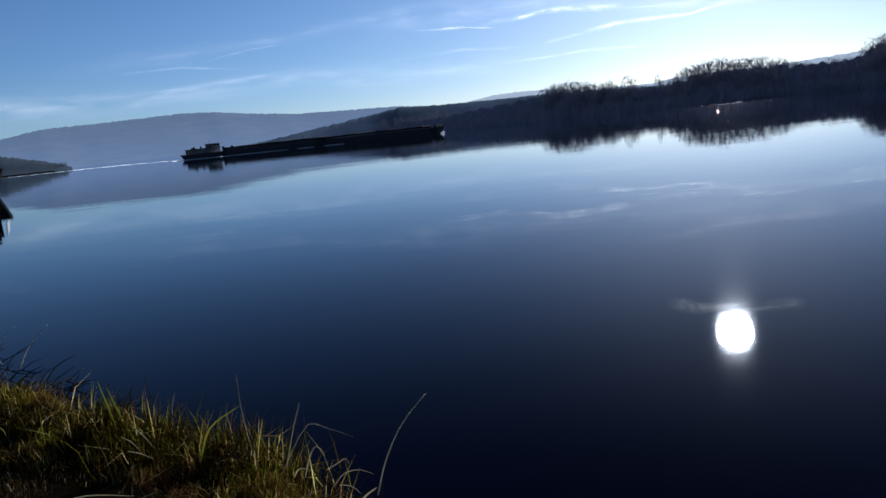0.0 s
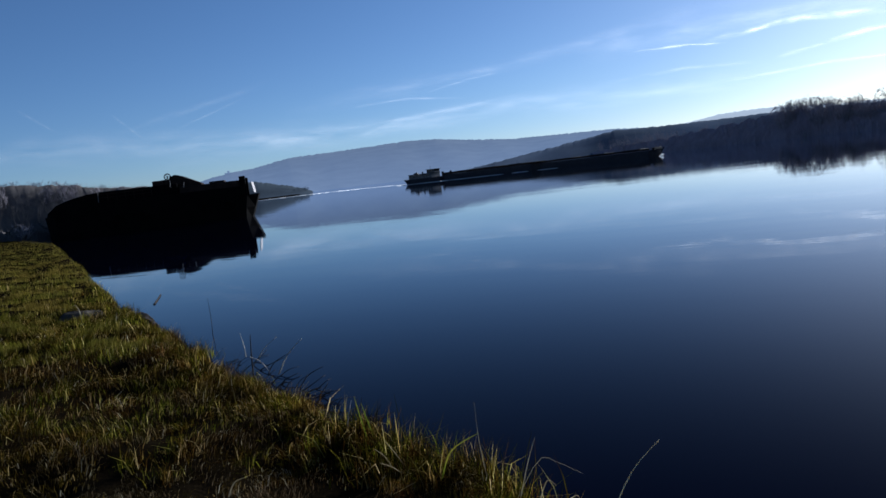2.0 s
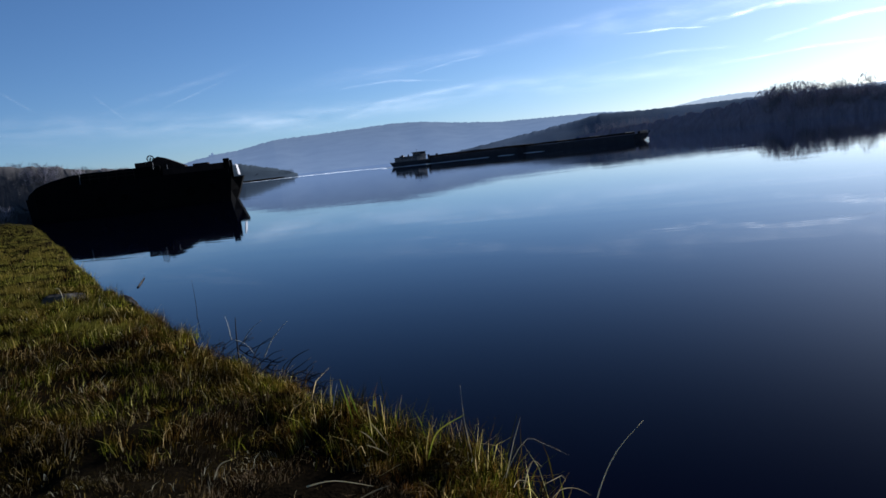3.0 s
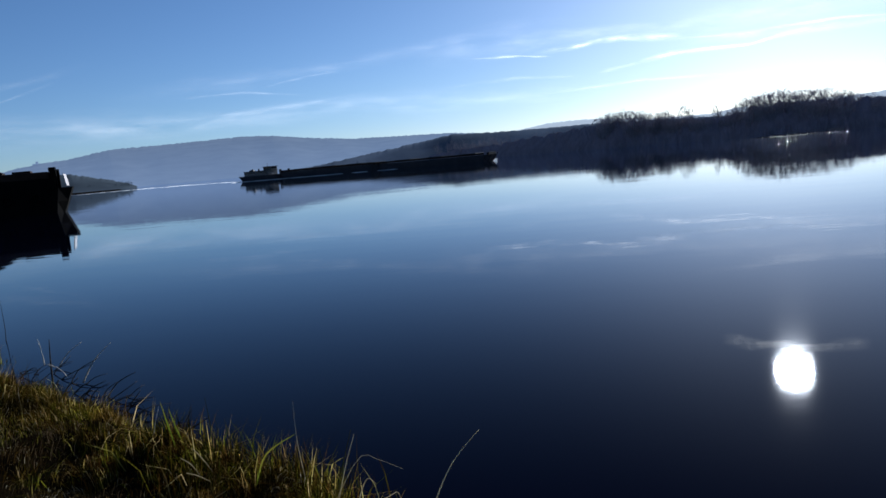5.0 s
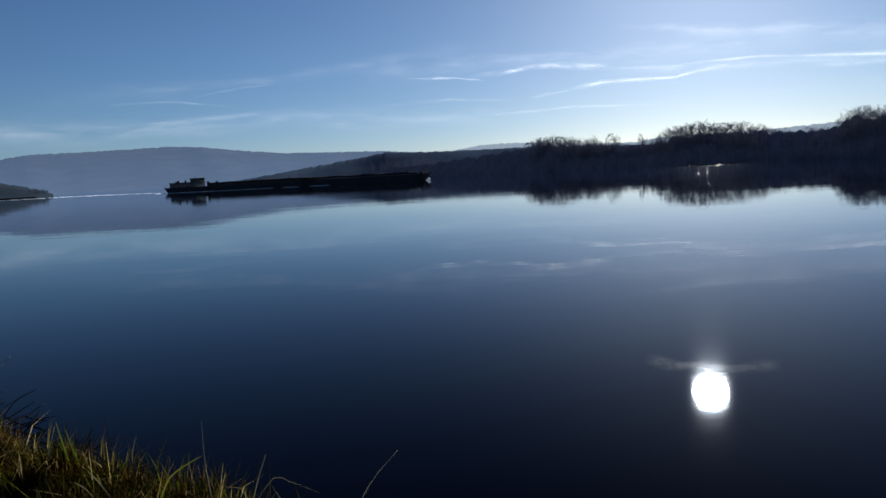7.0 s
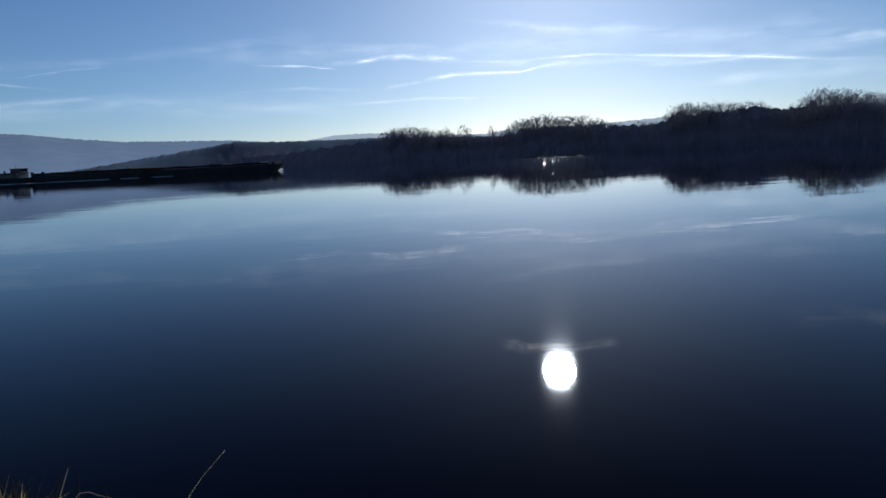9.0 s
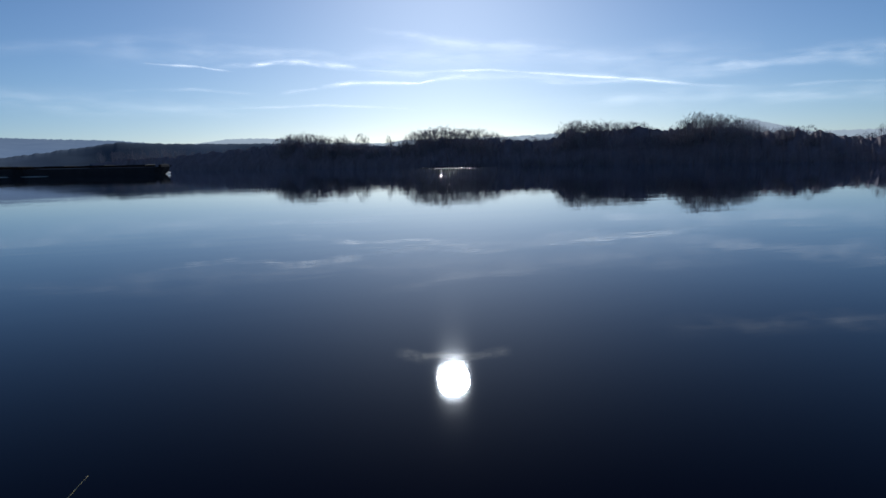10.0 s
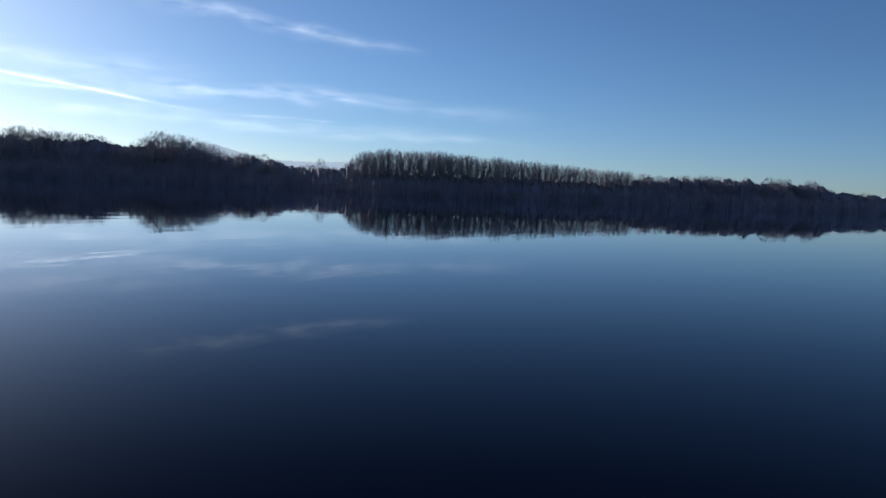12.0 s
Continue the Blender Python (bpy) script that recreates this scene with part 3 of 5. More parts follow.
        for k in range(84):
            # tips spread evenly through the outer crown, each grown from the nearest limb below it
            up = 1 - 1.35 * (k + 0.5) / 84
            flat = math.sqrt(max(1 - up * up, 0))
            a, f = k * 2.4 + rng.gauss(0, 0.2), rng.uniform(0.62, 1.0)
            tip = within(Vector((0, 0, mid)), Vector((math.cos(a) * flat * wide * f, math.sin(a) * flat * wide * f, mid + up * tall * f)))
            q = min((b for b in spine if b.z < tip.z - height * 0.04), key=lambda b: (b - tip).length, default=pts[-1])
            arm = bough(q, tip, height * 0.0027, crown)
            twigs(arm, 8, height * 0.07, 0.023, 0.6)
    return trunk, crown


TREE_LABEL = {"fan": "bare winter tree with wide forking crown on the far bank",
              "column": "tall narrow leafless poplar on the far bank", "bush": "low leafless bush with fanning stems at the water"}
MODELS = {}
for habit, count, tall in (("fan", 6, 18.0), ("column", 5, 15.0), ("bush", 4, 7.0)):
    MODELS[habit] = []
    for k in range(count):
        tr, cr = bare_tree(100 * count + k, tall, habit)
        MODELS[habit].append((tr.mesh("trunk", BARK), cr.mesh("crown", TWIGS), tall))


def plant(habit, place, height, rng, group, wide=1.0):
    tr, cr, tall = rng.choice(MODELS[habit])
    s = height / tall
    m = Matrix.Translation(place) @ Matrix.Rotation(rng.random() * math.tau, 4, "Z")
    ob = tagged(empty("bare_tree" if habit != "bush" else "bare_bush", m), TREE_LABEL[habit], "tree" if habit != "bush" else "bush", group)
    ob.scale = (s * wide, s * wide, s)
    part("trunk", tr, BARK, ob)
    part("crown", cr, TWIGS, ob)
    return ob


# crown line of the far bank: azimuth, elevation of the tops, share of it that is closed thicket
CANOPY = [(-102, 0.85, 0.9), (-95, 1.0, 0.9), (-92.8, 1.2, 0.9), (-91.3, 1.78, 0.9), (-86, 1.88, 0.9), (-79.2, 1.8, 0.86), (-78, 2.1, 0.6), (-73.2, 2.38, 0.54), (-70, 2.68, 0.5),
          (-66.3, 2.85, 0.5), (-63, 3.12, 0.47), (-58.5, 3.12, 0.48), (-56.4, 2.7, 0.52), (-55.2, 1.42, 0.9), (-51, 1.48, 0.9), (-49.3, 1.95, 0.9), (-46, 2.25, 0.9), (-43.8, 2.85, 0.82),
          (-43, 3.05, 0.8), (-41.4, 3.32, 0.78), (-40.4, 3.0, 0.8), (-39.8, 2.6, 0.9), (-37, 2.62, 0.9), (-35.8, 2.9, 0.82), (-33, 3.05, 0.8), (-31.4, 2.95, 0.82), (-30.6, 1.95, 0.9),
          (-26.6, 1.95, 0.9), (-25.4, 2.4, 0.78), (-23.5, 2.5, 0.78), (-21.5, 2.8, 0.72), (-19.6, 2.68, 0.72), (-18.4, 2.3, 0.74), (-17.8, 1.5, 0.9), (-15.8, 1.5, 0.9), (-12.8, 2.1, 0.78),
          (-9.8, 2.55, 0.7), (-8.6, 2.3, 0.76), (-8, 1.85, 0.9), (-4, 1.75, 0.9), (0, 1.75, 0.9), (3.4, 1.85, 0.9), (6, 1.45, 0.9), (9.5, 0.95, 0.9)]
LINE = [(a, e) for a, e, _ in CANOPY]
SHARE = [(a, s) for a, _, s in CANOPY]


def rise(az, dist):
    return 2.4 + math.tan(radians(along(LINE, az))) * dist


rng = random.Random(11)
# closed woodland along the far bank, with trees standing up out of it
az, turn_row = -101.0, 0
while az < -8.2:
    shore = along(FAR_SHORE, az)
    row = -79 < az < -55.5
    turn_row += 1
    dist = shore + ((8, 13, 19)[turn_row % 3] if row else rng.choice((9, 14, 22, 32))) + rng.uniform(-1, 1)
    tops = rise(az, dist)
    if not row and along(SHARE, az) > 0.895 and rng.random() < 0.5:
        tops *= 0.86
    place = polar(az, dist)
    place.z = land(place.x, place.y) - 0.2
    h = (tops - place.z) * (rng.uniform(0.96, 1.03) if row else rng.uniform(1.0, 1.1))
    if h > 3:
        plant("column" if row else "fan", place, h, rng, "bare trees along the far bank", rng.uniform(0.95, 1.25) if row else rng.uniform(0.8, 1.15))
    az += (0.27 * rng.uniform(0.9, 1.1)) if row else 0.36 * rng.uniform(0.6, 1.4) * (260 / dist) ** 0.5

# trees that stand free against the sky
for az, el, dist, habit, wide in ((-11.6, 2.45, 428, "fan", 0.8), (-13.3, 2.5, 428, "fan", 0.75), (-14.75, 2.5, 427, "fan", 0.8), (-15.1, 2.42, 430, "fan", 0.6),
                                  (-16.95, 2.32, 410, "fan", 0.45), (-17.25, 1.95, 408, "column", 1.3), (-53.35, 2.2, 252, "fan", 0.7), (-48.2, 2.1, 285, "fan", 0.4), (-47.6, 2.2, 284, "column", 1.2)):
    place = polar(az, dist)
    place.z = land(place.x, place.y) - 0.2
    plant(habit, place, 2.4 + math.tan(radians(el)) * dist - place.z, rng, "bare trees standing free against the sky", wide)

# bushes at the far water's edge
az = -99.0
while az < -9:
    dist = along(FAR_SHORE, az) + rng.uniform(1, 5)
    place = polar(az, dist)
    place.z = land(place.x, place.y) - 0.2
    plant("bush", place, rng.uniform(3.0, 6.5), rng, "bushes at the far water's edge", 1.3)
    az += rng.uniform(0.6, 1.5)

# the left bank's own wood, down the river behind the moored vessel
az = 53.0
while az > 38.5:
    dist = 300 + rng.uniform(0, 40)
    el = along([(29, 0.3), (30.2, 0.7), (32.3, 1.15), (37.3, 1.7), (39.4, 1.88), (42, 2.15), (44.4, 2.4), (45.2, 2.75), (49.1, 3.15), (53, 3.3)], az)
    place = polar(az, dist, 0.5)
    plant("fan", place, (1.9 + math.tan(radians(el)) * dist) * rng.uniform(0.96, 1.04), rng, "bare trees on the near bank downstream", 0.85)
    az -= rng.uniform(0.2, 0.45)


def thicket(name, azimuths, near_of, tall_of, deep, label, seed, mat=None):
    """Closed underwood: an uneven mass of brush with thousands of stems standing out of it."""
    rng = random.Random(seed)
    s = Shell()
    rows = 7
    for k, a in enumerate(azimuths):
        d0 = near_of(a)
        for i in range(rows):
            u = i / (rows - 1)
            arch = (0.0, 0.3, 0.54, 0.78, 1.0, 0.6, 0.0)[i]
            d = d0 + u * deep * min(1.0, tall_of(a) / 15) + rng.uniform(-0.6, 0.6) * (0.25 if mat else 1)
            h = tall_of(a) * arch * (1 + (0.04 if mat else 0.16) * noise.noise(Vector((a * 1.7, u * 2, seed))) + (0.012 if mat else 0.05) * rng.uniform(-1, 1))
            s.v.append(polar(a, d, max(h, 0.0) - (0.8 if i in (0, rows - 1) else 0)))
    n = len(azimuths)
    for k in range(n - 1):
        for i in range(rows - 1):
            c = k * rows + i
            s.f.append((c, c + 1, c + rows + 1, c + rows))
    for k in range(n - 1):
        for _ in range(10):
            a = azimuths[k] + (azimuths[k + 1] - azimuths[k]) * rng.random()
            u = rng.uniform(-0.1, 0.75)
            foot = polar(a, near_of(a) + u * deep, 0.2)
            h = tall_of(a) * rng.uniform(0.5, 1.1) * (0.6 + 0.4 * min(max(u, 0) * 3, 1))
            lean = Vector((rng.gauss(0, 0.12), rng.gauss(0, 0.12), 1)).normalized()
            tip = foot + lean * h
            s.spike(foot, tip, rng.uniform(0.05, 0.13))
            for _t in range(4):
                q = foot.lerp(tip, rng.uniform(0.5, 0.92))
                o = Vector((rng.gauss(0, 0.9), rng.gauss(0, 0.9), 0.8)).normalized()
                s.spike(q, q + o * h * rng.uniform(0.1, 0.22), 0.04)
    return tagged(new(name, s.mesh(name, mat or THICKET, mat is not None)), label, "woodland", kind="stuff")


thicket("woodland", [-102 + 0.14 * k for k in range(int(111 / 0.14))], lambda a: along(FAR_SHORE, a) + 0.5,
        lambda a: rise(a, along(FAR_SHORE, a) + 18) * along(SHARE, a) * 0.98 * along([(-9, 1.0), (-6, 0.9), (-2, 0.66), (3.4, 0.45), (9.5, 0.2)], a), 34, "dense leafless thicket of bare stems and brush", 3)
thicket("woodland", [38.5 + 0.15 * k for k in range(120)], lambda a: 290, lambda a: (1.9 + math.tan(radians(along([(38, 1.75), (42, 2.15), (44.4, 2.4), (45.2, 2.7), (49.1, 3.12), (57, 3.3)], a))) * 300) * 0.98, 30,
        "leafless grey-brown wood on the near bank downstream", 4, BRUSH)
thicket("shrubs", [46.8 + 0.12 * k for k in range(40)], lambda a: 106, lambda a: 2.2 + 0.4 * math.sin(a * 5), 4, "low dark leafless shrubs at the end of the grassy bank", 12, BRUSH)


def tree_crowd(name, mat, spots, seed, label):
    """Many plain leafless trees in one mesh: (place, height) for each."""
    rng = random.Random(seed)
    s = Shell()
    for foot, h in spots:
        lean = Vector((rng.gauss(0, 0.05), rng.gauss(0, 0.05), 1)).normalized()
        top = foot + lean * h
        s.spike(foot - Vector((0, 0, 0.5)), foot.lerp(top, 0.9), h * 0.01)
        wide = h * rng.uniform(0.2, 0.3)
        for _ in range(19):
            p = foot.lerp(top, rng.uniform(0.2, 0.7))
            a, e = rng.random() * math.tau, math.asin(rng.uniform(-0.4, 1.0))
            f = rng.uniform(0.65, 1.0)
            q = foot + Vector((math.cos(a) * math.cos(e) * wide * f, math.sin(a) * math.cos(e) * wide * f, h * (0.6 + 0.4 * math.sin(e) * f)))
            s.spike(p, q, h * 0.003)
            for _t in range(6):
                b = p.lerp(q, rng.uniform(0.4, 1.0))
                o = Vector((rng.gauss(0, 0.6), rng.gauss(0, 0.6), rng.uniform(-0.1, 0.9))).normalized()
                e2 = b + o * h * rng.uniform(0.05, 0.11)
                e2.z = min(e2.z, foot.z + h * 1.02)
                s.twig(b, e2, h * 0.0024)
    return tagged(new(name, s.mesh(name, mat)), label, "woodland", kind="stuff")


rng = random.Random(41)
spots = []
for k in range(1260):
    a = rng.uniform(-101, 5) if k < 900 else rng.uniform(-101, -79) if k < 1200 else rng.uniform(-79, -68)
    if -76 < a < -57 and k % 4:
        continue
    d = along(FAR_SHORE, a) + rng.uniform(9, 46)
    p = polar(a, d)
    p.z = land(p.x, p.y)
    spots.append((p, max(3.0, (rise(a, d) * (0.66 + 0.34 * along(SHARE, a)) - p.z) * rng.uniform(0.78, 1.0))))
tree_crowd("woodland", TWIGS, spots, 6, "crowded leafless trees in the depth of the wood")
CREST = [(-14, 1.3), (-8, 1.66), (-0.8, 1.76), (3.5, 1.88), (6, 1.48), (8.8, 1.1), (11.2, 0.78), (14.8, 0.28), (15.6, 0.05)]
spots = []
for k in range(950):
    a = rng.uniform(-14, 15.4)
    u = rng.uniform(-0.75, 0.02)
    top = 2.4 + math.tan(radians(along(CREST, a))) * 720
    h = rng.uniform(5, 9)
    spots.append((polar(a, 720 + u * 110, max(0.2, top * (1 + u * 1.02) - h * 0.75)), h))
tree_crowd("woodland", RIDGE, spots, 7, "leafless trees on the wooded slope, tinted for haze")
spots = []
for k in range(420):
    a = rng.uniform(28.4, 40)
    el = along([(28.1, 0.02), (29, 0.4), (30.2, 0.72), (32.3, 1.2), (34, 1.35), (40, 1.4)], a)
    h = rng.uniform(6, 10)
    u = rng.uniform(-0.7, 0.02)
    spots.append((polar(a, 880 + u * 110, max(0.2, (2.4 + math.tan(radians(el)) * 880) * (1 + u) - h * 0.75)), h))
tree_crowd("woodland", HEADLAND, spots, 8, "leafless trees on the headland, tinted for haze")


# ---------------------------------------------------------------- vessels
def hull_shape(length, beam, depth, bow_rake, stern_rake, sheer=0.3, draught=1.2, sections=18):
    """A flat-sided river hull along +x, raked at both ends; z = 0 is the waterline."""
    bm = bmesh.new()
    rings = []
    for k in range(sections + 1):
        u = k / sections
        fb = min((1 - u) * length / max(bow_rake * 2.2, 0.1), 1.0)
        fs = min(u * length / max(stern_rake * 2.2, 0.1), 1.0)
        full = (0.55 + 0.45 * fb ** 0.5) * (0.7 + 0.3 * fs ** 0.5)
        half = beam / 2 * full
        x = u * length
        top = depth + sheer * ((2 * u - 1) ** 2)
        xb = x - bow_rake * (1 - fb) + stern_rake * (1 - fs)
        prof = [(x, -half, top), (x * 0.5 + xb * 0.5, -half * 0.98, top * 0.45), (xb, -half * 0.92, -draught * min(fb, fs, 1) - 0.2), (xb, half * 0.92, -draught * min(fb, fs, 1) - 0.2), (x * 0.5 + xb * 0.5, half * 0.98, top * 0.45), (x, half, top)]
        rings.append([bm.verts.new(p) for p in prof])
    for a, b in zip(rings, rings[1:]):
        for i in range(5):
            bm.faces.new((a[i], a[i + 1], b[i + 1], b[i]))
        bm.faces.new((a[5], a[0], b[0], b[5]))
    bm.faces.new(rings[0][::-1])
    bm.faces.new(rings[-1])
    bmesh.ops.recalc_face_normals(bm, faces=bm.faces[:])
    return bm


def railing(parent, x0, x1, y, z, height, posts, mat):
    for k in range(posts):
        x = x0 + (x1 - x0) * k / (posts - 1)
        part("rail_post", rod([(x, y, z), (x, y, z + height)], 0.03, 5), mat, parent)
    for f in (0.55, 1.0):
        part("rail", rod([(x0, y, z + height * f), (x1, y, z + height * f)], 0.025, 5), mat, parent)


def cargo_barge(m, length, leading):
    t = tagged(empty("cargo_barge", m), "long low black cargo barge under way on the river", "barge", "barges of the push convoy")
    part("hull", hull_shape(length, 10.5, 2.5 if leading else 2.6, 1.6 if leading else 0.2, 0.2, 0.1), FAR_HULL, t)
    top = 3.2 if leading else 3.4        # lower on the leading one, to fit its outline from the camera
    a, b = 0.8, length - (6 if leading else 0.8)
    part("side_coaming", box(a, b, -4.6, -4.35, 2.7, top), RUST, t)
    part("side_coaming", box(a, b, 4.35, 4.6, 2.7, top), RUST, t)
    n = int((b - a) / 6.5)
    for k in range(n):
        x = a + k * (b - a) / n
        part("hatch_cover", box(x + 0.05, x + (b - a) / n - 0.05, -4.5, 4.5, top - 0.03, top + 0.2 + 0.1 * (k % 2), 0.08), DECK, t)
    part("deck", box(0.6, length - 0.6, -4.9, 4.9, 2.46 if leading else 2.56, 2.56 if leading else 2.66, 0.02), DECK, t)
    for x in (0.5, length - 0.6):
        for y in (-4.8, 4.8):
            part("bollard", rod([(x, y, 2.6), (x, y, 3.3)], 0.18, 8), RUST, t)
    if leading:
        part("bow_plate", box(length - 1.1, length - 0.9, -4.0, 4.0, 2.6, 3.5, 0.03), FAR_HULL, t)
        part("windlass", rod([(length - 2.4, -1.2, 3.0), (length - 2.4, 1.2, 3.0)], 0.42, 10), RUST, t)
        part("bow_mast", rod([(length - 1.6, 0, 2.6), (length - 1.6, 0, 4.3)], 0.05, 6), DECK, t)
    return t


def push_boat(m):
    t = tagged(empty("push_boat", m), "small push boat with grey deckhouse behind dark barges", "boat")
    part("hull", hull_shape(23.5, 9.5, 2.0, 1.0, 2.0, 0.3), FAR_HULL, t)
    part("deck", box(0.8, 22.8, -4.3, 4.3, 1.96, 2.1, 0.02), DECK, t)
    house = part("deckhouse", box(3.2, 16.5, -3.4, 3.4, 2.08, 4.2, 0.08), HOUSE, t, "deckhouse in paint darkened for backlight")
    for k in range(6):
        for y in (-3.42, 3.42):
            part("window", box(4.2 + k * 2.0, 5.2 + k * 2.0, y - 0.03, y + 0.03, 3.0, 3.75, 0.02), GLASS, house, "dark cabin window")
    part("roof", box(2.9, 16.8, -3.6, 3.6, 4.18, 4.33, 0.04), DECK, t)
    wheel = part("wheelhouse", box(13.2, 17.4, -2.3, 2.3, 4.31, 5.8, 0.08, 0.1), HOUSE, t, "wheelhouse darkened for backlight, with dark windows")
    part("window", box(17.2, 17.42, -2.0, 2.0, 4.85, 5.55, 0.02), GLASS, wheel)
    for y in (-2.32, 2.32):
        part("window", box(13.8, 16.8, y - 0.03, y + 0.03, 4.85, 5.55, 0.02), GLASS, wheel)
    part("wheelhouse_roof", box(12.9, 17.8, -2.6, 2.6, 5.78, 5.92, 0.04), DECK, t)
    part("mast", rod([(14.0, 0, 5.9), (14.0, 0, 7.4)], 0.06, 6), DECK, t)
    for y in (-2.2, 2.2):
        part("funnel", rod([(7.2, y, 4.3), (7.1, y, 5.2)], 0.35, 10), RUST, t)
    part("life_boat", box(4.0, 6.2, -1.0, 1.0, 4.33, 4.9, 0.2, 0.3), HOUSE, t)
    for y in (-4.2, 4.2):
        railing(t, 1.2, 22.0, y, 2.1, 1.0, 11, BOARD)
    for y in (-3, 3):
        part("push_knee", box(22.6, 23.4, y - 0.4, y + 0.4, 1.9, 4.2, 0.05), FAR_HULL, t)
    return t


STERN, HEAD = Vector((-114.5, 309.5, 0)), Vector((-0.6, 268.0, 0))
run = HEAD - STERN
course = math.degrees(math.atan2(run.y, run.x))
unit = run.normalized()
push_boat(pose(*STERN, 0, 0, course))
each = (run.length - 23.6) / 2
cargo_barge(pose(*(STERN + unit * 23.7), 0, 0, course), each, False)
cargo_barge(pose(*(STERN + unit * (23.8 + each)), 0, 0, course), each, True)
left = Vector((-unit.y, unit.x, 0))
def white_sheet(sh, pts, tall, lean):
    """A sheet along a line, stood up for the camera's low view, top leaning."""
    base = len(sh.v)
    for p, h in zip(pts, tall):
        sh.v += [p + Vector((0, 0, -0.05)), p + lean * h * 0.15 + Vector((0, 0, h * 0.6)), p + lean * h * 0.5 + Vector((0, 0, h))]
    for k in range(len(pts) - 1):
        for i in range(2):
            a = base + 3 * k + i
            sh.f.append((a, a + 3, a + 4, a + 1))


def bow_wave():
    """The heap of white water that the leading barge pushes before it."""
    rng = random.Random(3)
    sh = Shell()
    for k in range(4):
        pts = [Vector((0.25 * k - 0.5 - 0.12 * abs(i - 3) + rng.uniform(-0.1, 0.1), -1.05 + 0.35 * i, 0)) for i in range(7)]
        white_sheet(sh, pts, [0.15, 0.5, 0.8, 1.0 - 0.1 * k, 0.8, 0.5, 0.15], Vector((1, 0, 0)))
    me = sh.mesh("bow_wave", FROTH, True)
    ob = tagged(new("bow_wave", me), "white foam pushed up by the barge's bow", "wake", kind="structure")
    ob.matrix_world = Matrix.Translation(HEAD + unit * 1.2 - left * 1.5) @ Matrix.Rotation(radians(course), 4, "Z")


bow_wave()
def side_foam():
    """A low broken ridge of white water along the barges' side: one line by the stern, torn into dashes further on."""
    rng = random.Random(5)
    sh = Shell()
    at = -3.0
    while at < 86:
        n = rng.uniform(9, 14) if at < 42 else rng.uniform(7, 10)
        pts = [STERN + unit * (at + n * k / 7) - left * (5.5 + rng.uniform(0, 0.12)) + Vector((0, 0, 0.02)) for k in range(8)]
        white_sheet(sh, pts, [0.04, 0.13, 0.15, 0.16, 0.15, 0.15, 0.12, 0.04], left)
        at += n * (0.9 if at < 42 else 1.55)
    return tagged(new("side_wake", sh.mesh("side_wake", FROTH, True)), "white foam along the barges' side", "wake", kind="structure")


side_foam()


def wake_crest():
    """The wake left behind the convoy: white sheets stand in for sky it reflects."""
    rng = random.Random(8)
    sh = Shell()
    az = 20.3
    table = [(20.2, 332), (22, 400), (25, 480), (28, 520), (31, 520), (34, 500), (38, 470)]
    while az < 37.5:
        n = rng.uniform(0.35, 1.1)
        pts = [polar(az + n * k / 5, along(table, az + n * k / 5) + rng.uniform(-1, 1), 0.0) for k in range(6)]
        r = rng.uniform(0.06, 0.13) * along(table, az) / 400
        white_sheet(sh, pts, [r * 0.7, r, r * 1.2, r * 1.1, r, r * 0.7], polar(az + 3, 1))
        az += n * (1.0 if rng.random() < 0.8 else 1.12)
    return tagged(new("wake", sh.mesh("wake", FROTH, True)), "wake crest behind the push boat, white for reflected sky", "wake", kind="structure")


wake_crest()


